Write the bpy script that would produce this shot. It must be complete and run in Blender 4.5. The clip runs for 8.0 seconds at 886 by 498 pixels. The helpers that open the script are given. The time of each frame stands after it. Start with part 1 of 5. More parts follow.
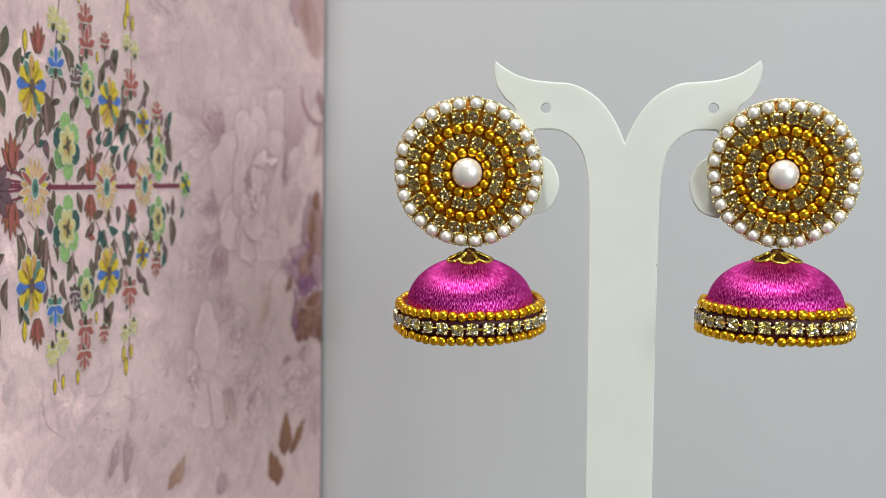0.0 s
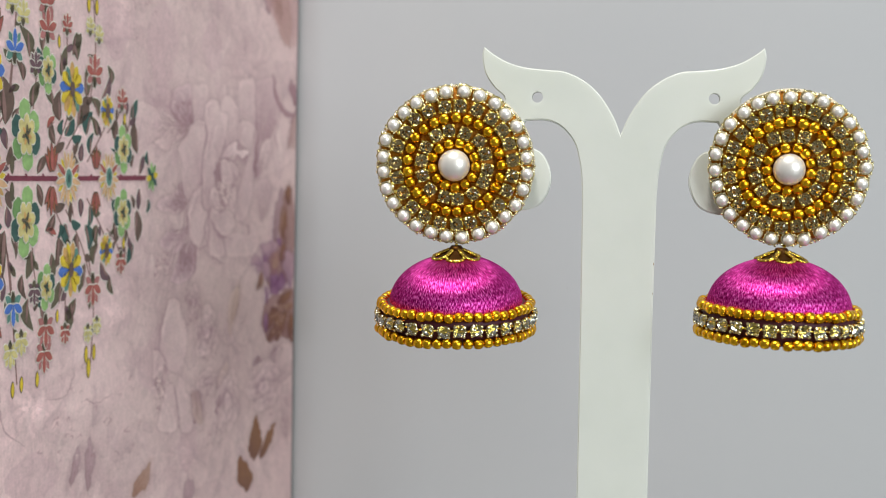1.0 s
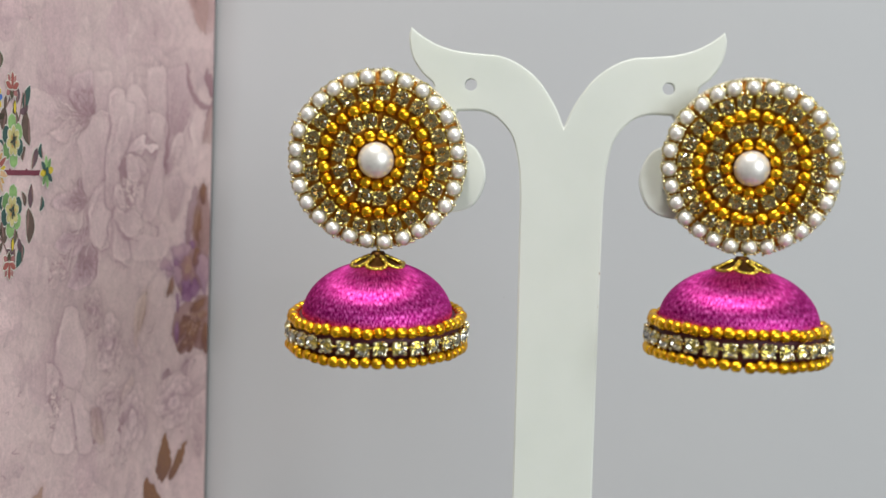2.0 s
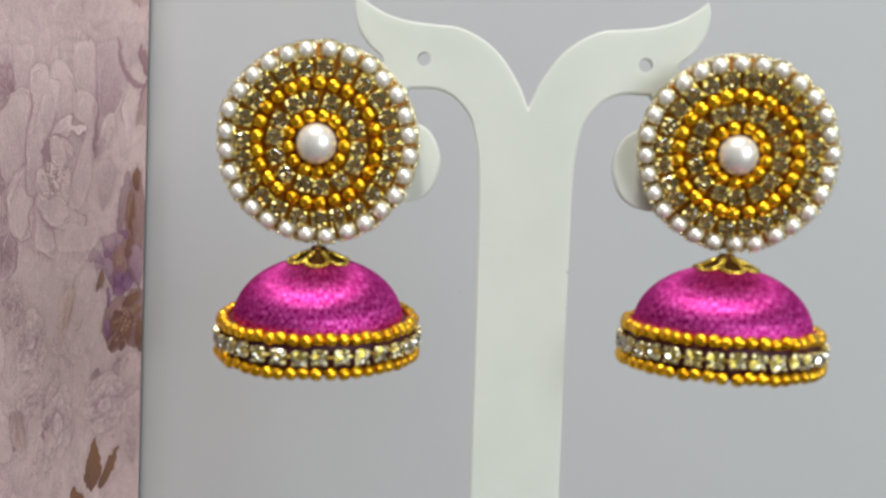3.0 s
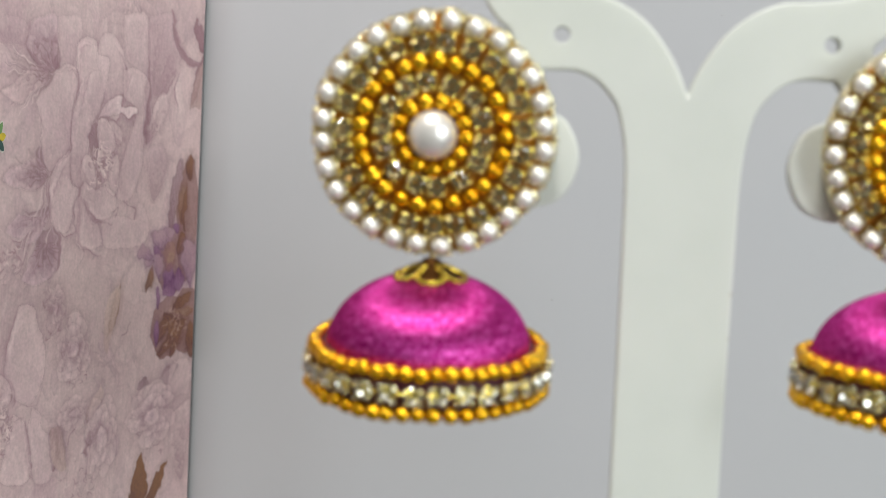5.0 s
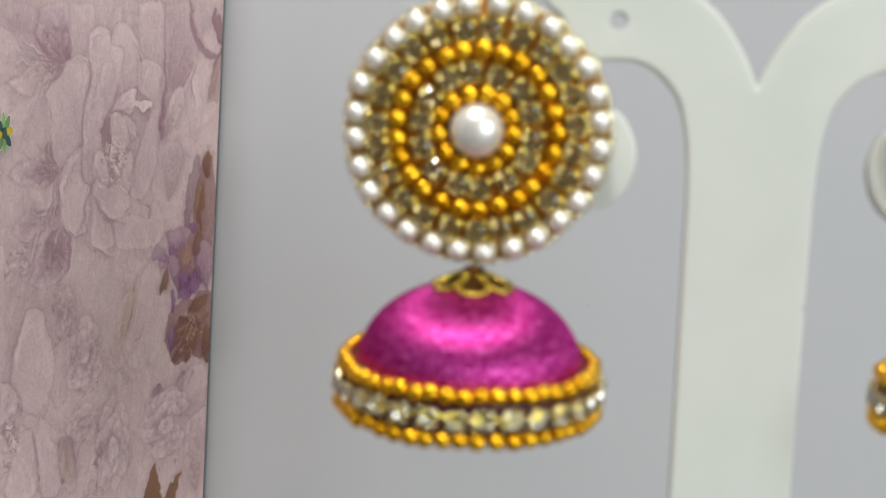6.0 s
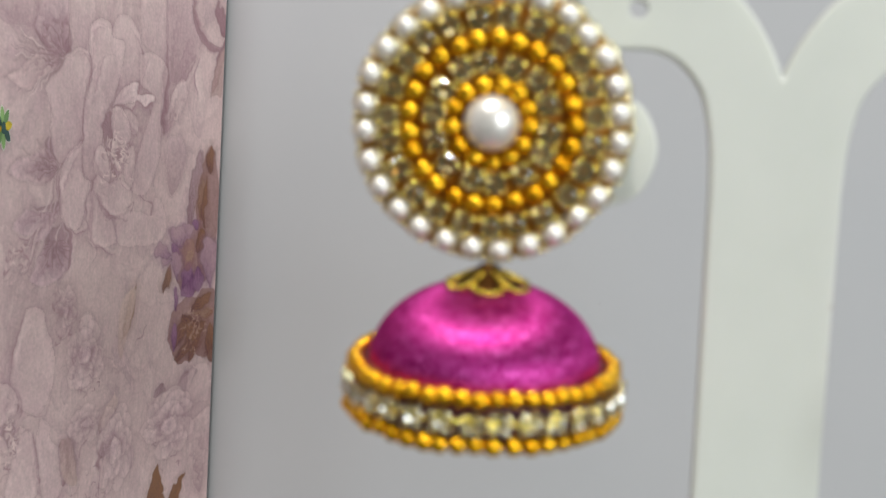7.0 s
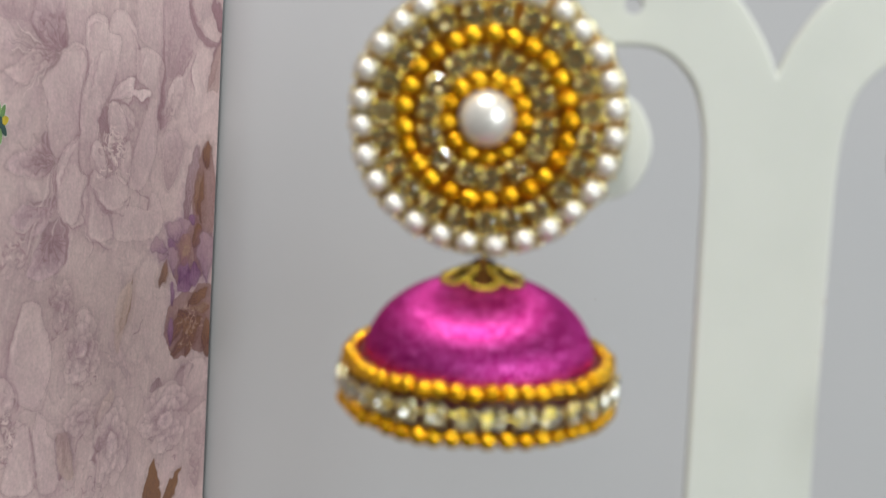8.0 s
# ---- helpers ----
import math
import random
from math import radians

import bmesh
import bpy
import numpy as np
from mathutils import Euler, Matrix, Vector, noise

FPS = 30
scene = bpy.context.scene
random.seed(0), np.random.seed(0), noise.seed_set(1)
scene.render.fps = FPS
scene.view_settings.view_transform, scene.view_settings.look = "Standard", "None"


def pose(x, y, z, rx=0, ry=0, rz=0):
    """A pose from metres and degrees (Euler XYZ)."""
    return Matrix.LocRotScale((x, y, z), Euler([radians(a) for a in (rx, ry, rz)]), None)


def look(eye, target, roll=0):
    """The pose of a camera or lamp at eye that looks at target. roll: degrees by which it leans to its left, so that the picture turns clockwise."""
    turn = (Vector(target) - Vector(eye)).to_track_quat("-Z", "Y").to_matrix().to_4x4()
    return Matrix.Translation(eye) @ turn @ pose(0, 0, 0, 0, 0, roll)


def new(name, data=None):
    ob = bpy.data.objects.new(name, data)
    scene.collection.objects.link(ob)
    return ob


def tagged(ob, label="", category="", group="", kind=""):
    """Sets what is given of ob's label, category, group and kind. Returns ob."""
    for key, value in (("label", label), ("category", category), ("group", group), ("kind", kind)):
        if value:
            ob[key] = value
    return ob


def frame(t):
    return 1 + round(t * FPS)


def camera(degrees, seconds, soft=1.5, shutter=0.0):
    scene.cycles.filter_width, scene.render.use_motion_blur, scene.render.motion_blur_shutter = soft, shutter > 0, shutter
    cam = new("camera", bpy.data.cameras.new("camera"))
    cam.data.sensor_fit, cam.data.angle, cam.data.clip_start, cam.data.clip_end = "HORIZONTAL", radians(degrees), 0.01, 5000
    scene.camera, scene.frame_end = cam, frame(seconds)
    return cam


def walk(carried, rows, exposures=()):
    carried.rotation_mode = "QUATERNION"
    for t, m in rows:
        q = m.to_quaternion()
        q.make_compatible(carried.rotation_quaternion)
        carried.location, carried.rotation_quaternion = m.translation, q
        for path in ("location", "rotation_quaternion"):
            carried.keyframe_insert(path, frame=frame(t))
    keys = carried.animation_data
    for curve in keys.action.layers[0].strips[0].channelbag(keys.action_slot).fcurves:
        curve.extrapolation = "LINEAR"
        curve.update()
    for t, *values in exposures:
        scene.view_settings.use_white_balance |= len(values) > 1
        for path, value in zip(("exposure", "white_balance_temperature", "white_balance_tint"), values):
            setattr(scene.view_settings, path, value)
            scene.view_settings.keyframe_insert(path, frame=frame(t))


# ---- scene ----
# A pair of bell earrings on a white stand, in the corner of a flower-printed board and a grey board.
cam = camera(37.67, 8.0, soft=0.45)
cam.data.dof.use_dof = True
cam.data.dof.focus_distance = 0.276
cam.data.dof.aperture_fstop = 22.0
ROWS = [
    (0, 0.00108, -0.00847, 0.08545, 87.804, -0.754, 8.896),
    (0.5, 0.00003, -0.00253, 0.08424, 87.714, -0.844, 8.384),
    (1, -0.00559, 0.00689, 0.08475, 87.700, -1.108, 7.334),
    (1.5, -0.00549, 0.02319, 0.08381, 87.845, -1.459, 6.050),
    (1.7, -0.00566, 0.02902, 0.08387, 87.928, -1.545, 5.468),
    (2.8, -0.00679, 0.05969, 0.08478, 87.503, -1.845, 3.036),
    (3, -0.00685, 0.06401, 0.08480, 87.313, -1.906, 2.792),
    (3.5, -0.00830, 0.07192, 0.08506, 87.014, -2.122, 2.623),
    (4, -0.01362, 0.08093, 0.08614, 86.841, -2.374, 2.961),
    (4.5, -0.01948, 0.08859, 0.08656, 86.773, -2.591, 3.391),
    (5, -0.02414, 0.09915, 0.08636, 86.624, -2.783, 3.889),
    (5.2, -0.02574, 0.10325, 0.08631, 86.604, -2.861, 4.055),
    (6.3, -0.02920, 0.11620, 0.08659, 86.365, -3.027, 4.572),
    (6.5, -0.02941, 0.11674, 0.08658, 86.322, -2.971, 4.551),
    (7, -0.03067, 0.12040, 0.08619, 86.279, -2.971, 4.607),
    (7.5, -0.03034, 0.12008, 0.08587, 86.255, -3.041, 4.578),
    (8, -0.03039, 0.11982, 0.08609, 86.113, -3.081, 4.482),
]
walk(cam, [(t, pose(x, y, z, rx, ry, rz)) for t, x, y, z, rx, ry, rz in ROWS],
     exposures=[(0.0, -0.02), (3.0, -0.07), (4.0, 0.05), (5.0, -0.01), (6.5, -0.09), (8.0, -0.10)])

# ---- light ----
world = bpy.data.worlds.new("world")
scene.world = world
world.use_nodes = True
world.node_tree.nodes["Background"].inputs["Color"].default_value = (0.9, 0.95, 1.0, 1)
world.node_tree.nodes["Background"].inputs["Strength"].default_value = 0.3


def area_lamp(name, at, target, wide, deep, watts, colour):
    data = bpy.data.lights.new(name, "AREA")
    data.shape, data.size, data.size_y = "RECTANGLE", wide, deep
    data.energy, data.color = watts, colour
    ob = new(name, data)
    ob.matrix_world = look(at, target)
    return ob


area_lamp("ceiling_lamp", (-0.10, -0.26, 1.30), (0, 0.3, 0.08), 0.20, 0.14, 15.5, (1.0, 0.97, 0.94))
# added light, source unknown; partly cut off, it darkens the grey beside the corner
area_lamp("ceiling_lamp", (-0.335, -0.24, 1.30), (-0.11, 0.43, 0.08), 0.07, 0.40, 4.8, (1.0, 0.97, 0.94))
# added cool fill with no known source; brightens the printed board from the right
area_lamp("window_light", (0.56, -0.44, 0.26), (-0.05, 0.33, 0.04), 0.4, 0.4, 5.8, (0.88, 0.95, 1.0))

# ---- materials ----


class Nodes:
    """A node material with its Principled shader."""

    def __init__(self, name, colour=(0.8, 0.8, 0.8), rough=0.5, metal=0.0, **more):
        self.mat = bpy.data.materials.new(name)
        self.mat.use_nodes = True
        self.tree = self.mat.node_tree
        self.bsdf = self.tree.nodes["Principled BSDF"]
        self.put(self.bsdf, "Base Color", (*colour, 1))
        self.put(self.bsdf, "Roughness", rough)
        self.put(self.bsdf, "Metallic", metal)
        for key, value in more.items():
            self.put(self.bsdf, key.replace("_", " "), value)

    def put(self, node, socket, value):
        if isinstance(value, bpy.types.NodeSocket):
            self.tree.links.new(value, node.inputs[socket])
        else:
            node.inputs[socket].default_value = value

    def add(self, kind, out, **values):
        node = self.tree.nodes.new(kind)
        for key, value in values.items():
            self.put(node, key.replace("_", " "), value)
        return node.outputs[out]

    def noise(self, scale, detail=3, where=None, kind="Fac"):
        node = self.tree.nodes.new("ShaderNodeTexNoise")
        node.inputs["Scale"].default_value, node.inputs["Detail"].default_value = scale, detail
        self.tree.links.new(where or self.spot(), node.inputs["Vector"])
        return node.outputs[kind]

    def spot(self):
        return self.add("ShaderNodeTexCoord", "Object")

    def ramp(self, fac, *stops):
        node = self.tree.nodes.new("ShaderNodeValToRGB")
        marks = node.color_ramp.elements
        while len(marks) < len(stops):
            marks.new(0.5)
        for mark, (place, colour) in zip(marks, stops):
            mark.position, mark.color = place, (*colour, 1)
        self.tree.links.new(fac, node.inputs["Fac"])
        return node.outputs["Color"]

    def bump(self, height, strength, distance):
        node = self.tree.nodes.new("ShaderNodeBump")
        node.inputs["Strength"].default_value, node.inputs["Distance"].default_value = strength, distance
        self.tree.links.new(height, node.inputs["Height"])
        self.tree.links.new(node.outputs["Normal"], self.bsdf.inputs["Normal"])
        return self


def gold_like(name, dark, light, rough):
    n = Nodes(name, light, rough, 1.0)
    vary = n.add("ShaderNodeObjectInfo", "Random")
    n.put(n.bsdf, "Base Color", n.ramp(vary, (0.0, dark), (0.6, light), (1.0, light)))
    n.bump(n.noise(2500, 2), 0.15, 0.0001)
    return n.mat


GOLD = gold_like("gold_bead", (0.74, 0.365, 0.010), (0.95, 0.535, 0.022), 0.24)
BRASS = gold_like("brass", (0.82, 0.60, 0.09), (0.94, 0.75, 0.17), 0.05)
PALE_BRASS = gold_like("pale_brass", (0.90, 0.78, 0.40), (0.96, 0.87, 0.55), 0.06)
ANTIQUE = gold_like("antique_gold", (0.38, 0.26, 0.04), (0.55, 0.39, 0.06), 0.14)


def pearl_material():
    n = Nodes("pearl", (0.80, 0.78, 0.74), 0.36, 0.5, Coat_Weight=0.8, Coat_Roughness=0.12, Coat_IOR=1.7, Specular_IOR_Level=0.8)
    vary = n.add("ShaderNodeObjectInfo", "Random")
    n.put(n.bsdf, "Base Color", n.ramp(vary, (0.0, (0.86, 0.83, 0.74)), (0.5, (0.94, 0.905, 0.83)), (1.0, (0.90, 0.865, 0.78))))
    return n.mat


DARKGOLD = gold_like("dark_gold", (0.045, 0.02, 0.006), (0.07, 0.03, 0.008), 0.45)
PEARL = pearl_material()
CHAMPAGNE = Nodes("champagne_crystal", (0.97, 0.94, 0.82), 0.0, 0.0, Transmission_Weight=1.0, IOR=1.58).mat
CRYSTAL = Nodes("crystal", (0.99, 0.98, 0.95), 0.0, 0.0, Transmission_Weight=1.0, IOR=1.58).mat
FOIL = Nodes("foil", (0.78, 0.69, 0.46), 0.03, 1.0).mat
SILVER = Nodes("silver_foil", (0.95, 0.94, 0.89), 0.03, 1.0).mat



def plastic_material():
    n = Nodes("white_plastic", (0.80, 0.81, 0.77), 0.22)
    cloud = n.noise(60, 4)
    n.put(n.bsdf, "Base Color", n.ramp(cloud, (0.3, (0.61, 0.635, 0.575)), (0.7, (0.65, 0.67, 0.61))))
    n.put(n.bsdf, "Subsurface Weight", 0.3)
    n.put(n.bsdf, "Subsurface Scale", 0.003)
    n.put(n.bsdf, "Subsurface Radius", (1.0, 1.0, 0.9))
    return n.bump(n.noise(900, 3), 0.05, 0.0002).mat


PLASTIC = plastic_material()
SCUFF = Nodes("scuff", (0.33, 0.25, 0.17), 0.8).mat


def grey_material():
    n = Nodes("grey_card", (0.45, 0.46, 0.47), 0.55)
    cloud = n.noise(14, 3)
    n.put(n.bsdf, "Base Color", n.ramp(cloud, (0.3, (0.465, 0.485, 0.495)), (0.7, (0.485, 0.50, 0.505))))
    return n.bump(n.noise(2600, 2), 0.08, 0.0001).mat


GREY = grey_material()


def print_material():
    n = Nodes("rose_print", (0.6, 0.5, 0.5), 0.5)
    sheet = n.tree.nodes.new("ShaderNodeVertexColor")
    sheet.layer_name = "print"
    paint = sheet.outputs["Color"]
    grain = n.ramp(n.noise(1400, 4), (0.3, (0.92, 0.92, 0.92)), (0.7, (1.03, 1.03, 1.03)))
    mix = n.tree.nodes.new("ShaderNodeMixRGB")
    mix.blend_type, mix.inputs["Fac"].default_value = "MULTIPLY", 1.0
    n.tree.links.new(paint, mix.inputs["Color1"])
    n.tree.links.new(grain, mix.inputs["Color2"])
    n.put(n.bsdf, "Base Color", mix.outputs["Color"])
    return n.bump(n.noise(900, 4), 0.15, 0.0001).mat


PRINT = print_material()
BOARD = Nodes("board_edge", (0.5, 0.42, 0.4), 0.7).mat


def ink(name, colour):
    n = Nodes(name, colour, 0.4)
    tone = n.noise(500, 3)
    low = tuple(c * 0.78 for c in colour)
    high = tuple(min(1, c * 1.12) for c in colour)
    n.put(n.bsdf, "Base Color", n.ramp(tone, (0.3, low), (0.7, high)))
    return n.mat


INKS = {name: ink(name + "_ink", colour) for name, colour in dict(
    cream=(0.74, 0.69, 0.60), yellow=(0.68, 0.50, 0.03), amber=(0.62, 0.36, 0.12), peach=(0.66, 0.40, 0.22),
    blue=(0.07, 0.17, 0.52), red=(0.38, 0.10, 0.08), rust=(0.33, 0.105, 0.05), rose=(0.42, 0.16, 0.15),
    leaf=(0.16, 0.30, 0.10), lime=(0.28, 0.46, 0.16), pale=(0.62, 0.54, 0.22), deep=(0.035, 0.095, 0.08),
    olive=(0.12, 0.10, 0.06), brown=(0.13, 0.08, 0.06), mauve=(0.15, 0.08, 0.095), wine=(0.20, 0.035, 0.06),
    stalk=(0.26, 0.15, 0.13), teal=(0.11, 0.25, 0.20)).items()}


def silk_material():
    n = Nodes("magenta_silk", (0.46, 0.012, 0.24), 0.50, 0.92)
    chart = n.tree.nodes.new("ShaderNodeUVMap")
    chart.uv_map = "thread"
    wave = n.noise(5.0, 2, chart.outputs["UV"], "Color")
    lead = n.tree.nodes.new("ShaderNodeVectorMath")
    lead.operation = "MULTIPLY_ADD"
    lead.inputs[1].default_value = (0.014, 0.0, 0.0)
    n.tree.links.new(wave, lead.inputs[0])
    n.tree.links.new(chart.outputs["UV"], lead.inputs[2])
    stretch = n.tree.nodes.new("ShaderNodeMapping")
    stretch.inputs["Scale"].default_value = (420.0, 14.0, 1.0)
    n.tree.links.new(lead.outputs["Vector"], stretch.inputs["Vector"])
    thread = n.noise(1.0, 1, stretch.outputs["Vector"])
    n.put(n.bsdf, "Base Color", n.ramp(thread, (0.37, (0.15, 0.002, 0.06)), (0.53, (0.44, 0.018, 0.21)), (0.66, (0.86, 0.17, 0.58))))
    n.put(n.bsdf, "Specular IOR Level", 0.8)
    n.put(n.bsdf, "Specular Tint", (0.95, 0.22, 0.62, 1))
    n.put(n.bsdf, "Anisotropic", 0.7)
    tangent = n.tree.nodes.new("ShaderNodeTangent")
    tangent.direction_type, tangent.uv_map = "UV_MAP", "thread"
    n.tree.links.new(tangent.outputs["Tangent"], n.bsdf.inputs["Tangent"])
    return n.bump(thread, 0.45, 0.00018).mat


SILK = silk_material()
MAROON = Nodes("maroon_thread", (0.07, 0.006, 0.018), 0.6).mat


def amber_material():
    n = Nodes("amber_thread", (0.30, 0.10, 0.008), 0.6, 0.0, Specular_IOR_Level=0.15)
    tone = n.noise(1800, 3)
    n.put(n.bsdf, "Base Color", n.ramp(tone, (0.3, (0.24, 0.07, 0.005)), (0.7, (0.55, 0.22, 0.015))))
    return n.bump(tone, 0.8, 0.0004).mat


AMBER = amber_material()


def felt_material():
    n = Nodes("cream_felt", (0.66, 0.58, 0.42), 0.8)
    return n.bump(n.noise(3000, 3), 0.6, 0.0003).mat


FELT = felt_material()


def plain_material(name, colour, rough):
    n = Nodes(name, colour, rough)
    tone = n.noise(3, 4)
    n.put(n.bsdf, "Base Color", n.ramp(tone, (0.3, tuple(c * 0.94 for c in colour)), (0.7, colour)))
    return n.mat


WALL = plain_material("wall_paint", (0.46, 0.46, 0.47), 0.7)
WHITE = plain_material("ceiling_paint", (0.71, 0.71, 0.71), 0.7)
TABLE = plain_material("table_top", (0.11, 0.11, 0.105), 0.5)

# ---- mesh helpers ----


def mesh_of(name, bm, *materials, smooth=True):
    me = bpy.data.meshes.new(name)
    bmesh.ops.recalc_face_normals(bm, faces=bm.faces)
    bm.to_mesh(me)
    bm.free()
    for m in materials:
        me.materials.append(m)
    if smooth:
        me.polygons.foreach_set("use_smooth", [True] * len(me.polygons))
    return me


def put(name, me, parent=None, m=None, label=""):
    ob = new(name, me)
    ob.parent = parent
    if m is not None:
        ob.matrix_basis = m
    return tagged(ob, label)


def part(name, bm, material, parent, label="", smooth=True):
    return put(name, mesh_of(name, bm, material, smooth=smooth), parent, None, label)


def box(bm, x0, x1, y0, y1, z0, z1):
    v = [bm.verts.new((x, y, z)) for x in (x0, x1) for y in (y0, y1) for z in (z0, z1)]
    for f in ((0, 1, 3, 2), (4, 6, 7, 5), (0, 4, 5, 1), (2, 3, 7, 6), (0, 2, 6, 4), (1, 5, 7, 3)):
        bm.faces.new([v[i] for i in f])


def lathe(bm, profile, segments, closed=False):
    """Turn (radius, z) pairs about z."""
    rings = []
    for r, z in profile:
        if r < 1e-9:
            rings.append([bm.verts.new((0, 0, z))])
        else:
            rings.append([bm.verts.new((r * math.cos(2 * math.pi * i / segments), r * math.sin(2 * math.pi * i / segments), z)) for i in range(segments)])
    pairs = list(zip(rings, rings[1:])) + ([(rings[-1], rings[0])] if closed else [])
    for a, b in pairs:
        for i in range(segments):
            j = (i + 1) % segments
            if len(a) == 1:
                bm.faces.new((a[0], b[j], b[i]))
            elif len(b) == 1:
                bm.faces.new((a[i], a[j], b[0]))
            else:
                bm.faces.new((a[i], a[j], b[j], b[i]))


def tube(bm, points, radius, sides=6, loop=False):
    """A round wire along the points."""
    rings, n = [], len(points)
    points = [Vector(p) for p in points]
    for i, p in enumerate(points):
        if loop:
            way = points[(i + 1) % n] - points[i - 1]
        else:
            way = points[min(i + 1, n - 1)] - points[max(i - 1, 0)]
        way.normalize()
        side = way.cross(Vector((0.13, 0.21, 0.97))).normalized()
        up = side.cross(way)
        rings.append([bm.verts.new(p + radius * (math.cos(2 * math.pi * k / sides) * side + math.sin(2 * math.pi * k / sides) * up)) for k in range(sides)])
    for a, b in list(zip(rings, rings[1:])) + ([(rings[-1], rings[0])] if loop else []):
        for k in range(sides):
            bm.faces.new((a[k], a[(k + 1) % sides], b[(k + 1) % sides], b[k]))
    if not loop:
        bm.faces.new(rings[0][::-1])
        bm.faces.new(rings[-1])


def smooth_line(points, steps):
    """A Catmull-Rom line through a few plan points."""
    pts = [Vector(p) for p in points]
    pts = [2 * pts[0] - pts[1]] + pts + [2 * pts[-1] - pts[-2]]
    out = []
    for a, b, c, d in zip(pts, pts[1:], pts[2:], pts[3:]):
        for k in range(steps):
            t = k / steps
            out.append(0.5 * ((2 * b) + (c - a) * t + (2 * a - 5 * b + 4 * c - d) * t * t + (3 * b - a - 3 * c + d) * t ** 3))
    return out + [pts[-2]]


# ---- the room around ----


def slab(name, label, x0, x1, y0, y1, z0, z1, material):
    bm = bmesh.new()
    box(bm, x0, x1, y0, y1, z0, z1)
    return tagged(new(name, mesh_of(name, bm, material, smooth=False)), label, name.split("_")[0], kind="structure")


TOP = -0.03
slab("floor", "dark grey table top under the stand and boards", -1.2, 1.2, -1.2, 1.0, TOP - 0.03, TOP, TABLE)
slab("wall_north", "plain mid-grey wall behind the boards", -1.25, 1.25, 1.0, 1.05, TOP - 0.03, 1.4, WALL)
slab("wall_south", "plain mid-grey wall behind the camera", -1.25, 1.25, -1.25, -1.2, TOP - 0.03, 1.4, WALL)
slab("wall_west", "plain mid-grey side wall", -1.25, -1.2, -1.2, 1.0, TOP - 0.03, 1.4, WALL)
slab("wall_east", "plain mid-grey side wall", 1.2, 1.25, -1.2, 1.0, TOP - 0.03, 1.4, WALL)
slab("ceiling", "plain white ceiling", -1.2, 1.2, -1.2, 1.0, 1.35, 1.4, WHITE)

# ---- the two boards that meet in the corner ----
CORNER = (-0.1100, 0.4315)
TURN = -17.64


def grey_board():
    """A card sheet whose end bends back behind the edge of the printed board."""
    radius, bend = 0.036, radians(17)
    line = [(0.0105 - radius * math.sin(bend * k / 30), radius * (1 - math.cos(bend * k / 30))) for k in range(30, -1, -1)]
    line.insert(0, (line[0][0] - 0.014 * math.cos(bend), line[0][1] + 0.014 * math.sin(bend)))
    line.append((0.36, 0.0))
    bm = bmesh.new()
    front = [[bm.verts.new((x, y, z)) for z in (0, 0.25)] for x, y in line]
    rear = [[bm.verts.new((x + (0.0 if k else -0.0002), y + 0.0012, z)) for z in (0, 0.25)] for k, (x, y) in enumerate(line)]
    for f in (front, rear):
        for p, q in zip(f, f[1:]):
            bm.faces.new((p[0], q[0], q[1], p[1]))
    for k in (0, -1):
        bm.faces.new((front[k][0], front[k][1], rear[k][1], rear[k][0]))
    for p, q, r, t in zip(front, front[1:], rear, rear[1:]):
        bm.faces.new((p[0], q[0], t[0], r[0]))
        bm.faces.new((p[1], q[1], t[1], r[1]))
    ob = new("backdrop_board", mesh_of("backdrop_board", bm, GREY, smooth=False))
    ob.matrix_basis = pose(CORNER[0], CORNER[1], TOP, 0, 0, TURN)
    return tagged(ob, "plain matt grey card sheet standing upright behind the stand", "board")


grey_board()


def dust_speck(x, z, size, turn):
    """A dark grain of dust stuck to the grey board."""
    bm = bmesh.new()
    bmesh.ops.create_icosphere(bm, subdivisions=2, radius=size)
    for v in bm.verts:
        v.co *= 1 + 0.35 * noise.noise(v.co / size * 1.3 + Vector((x * 90, 0, 0)))
        v.co.y *= 0.4
    ob = new("dust_speck", mesh_of("dust_speck", bm, Nodes("dust", (0.26, 0.25, 0.24), 0.9).mat))
    ob.matrix_basis = pose(CORNER[0], CORNER[1], TOP, 0, 0, TURN) @ pose(x, 0.00003 - size * 0.2, z - TOP, 0, turn, 0)
    return tagged(ob, "tiny dark grain of dust on the grey board", "dust", "dust on the grey board")


dust_speck(0.0967, 0.0579, 0.00014, 20)
dust_speck(0.1321, 0.1239, 0.00013, 70)


def field_noise(shape, cells, seed):
    """Smooth value noise on a grid, 0 to 1."""
    rng = np.random.RandomState(seed)
    g = rng.rand(cells[0] + 2, cells[1] + 2)
    u = np.linspace(0, cells[0] - 1e-6, shape[0])
    v = np.linspace(0, cells[1] - 1e-6, shape[1])
    i, j = u.astype(int), v.astype(int)
    fu, fv = u - i, v - j
    fu, fv = (fu * fu * (3 - 2 * fu))[:, None], (fv * fv * (3 - 2 * fv))[None, :]
    a, b = g[np.ix_(i, j)], g[np.ix_(i + 1, j)]
    c, d = g[np.ix_(i, j + 1)], g[np.ix_(i + 1, j + 1)]
    return (a * (1 - fu) + b * fu) * (1 - fv) + (c * (1 - fu) + d * fu) * fv


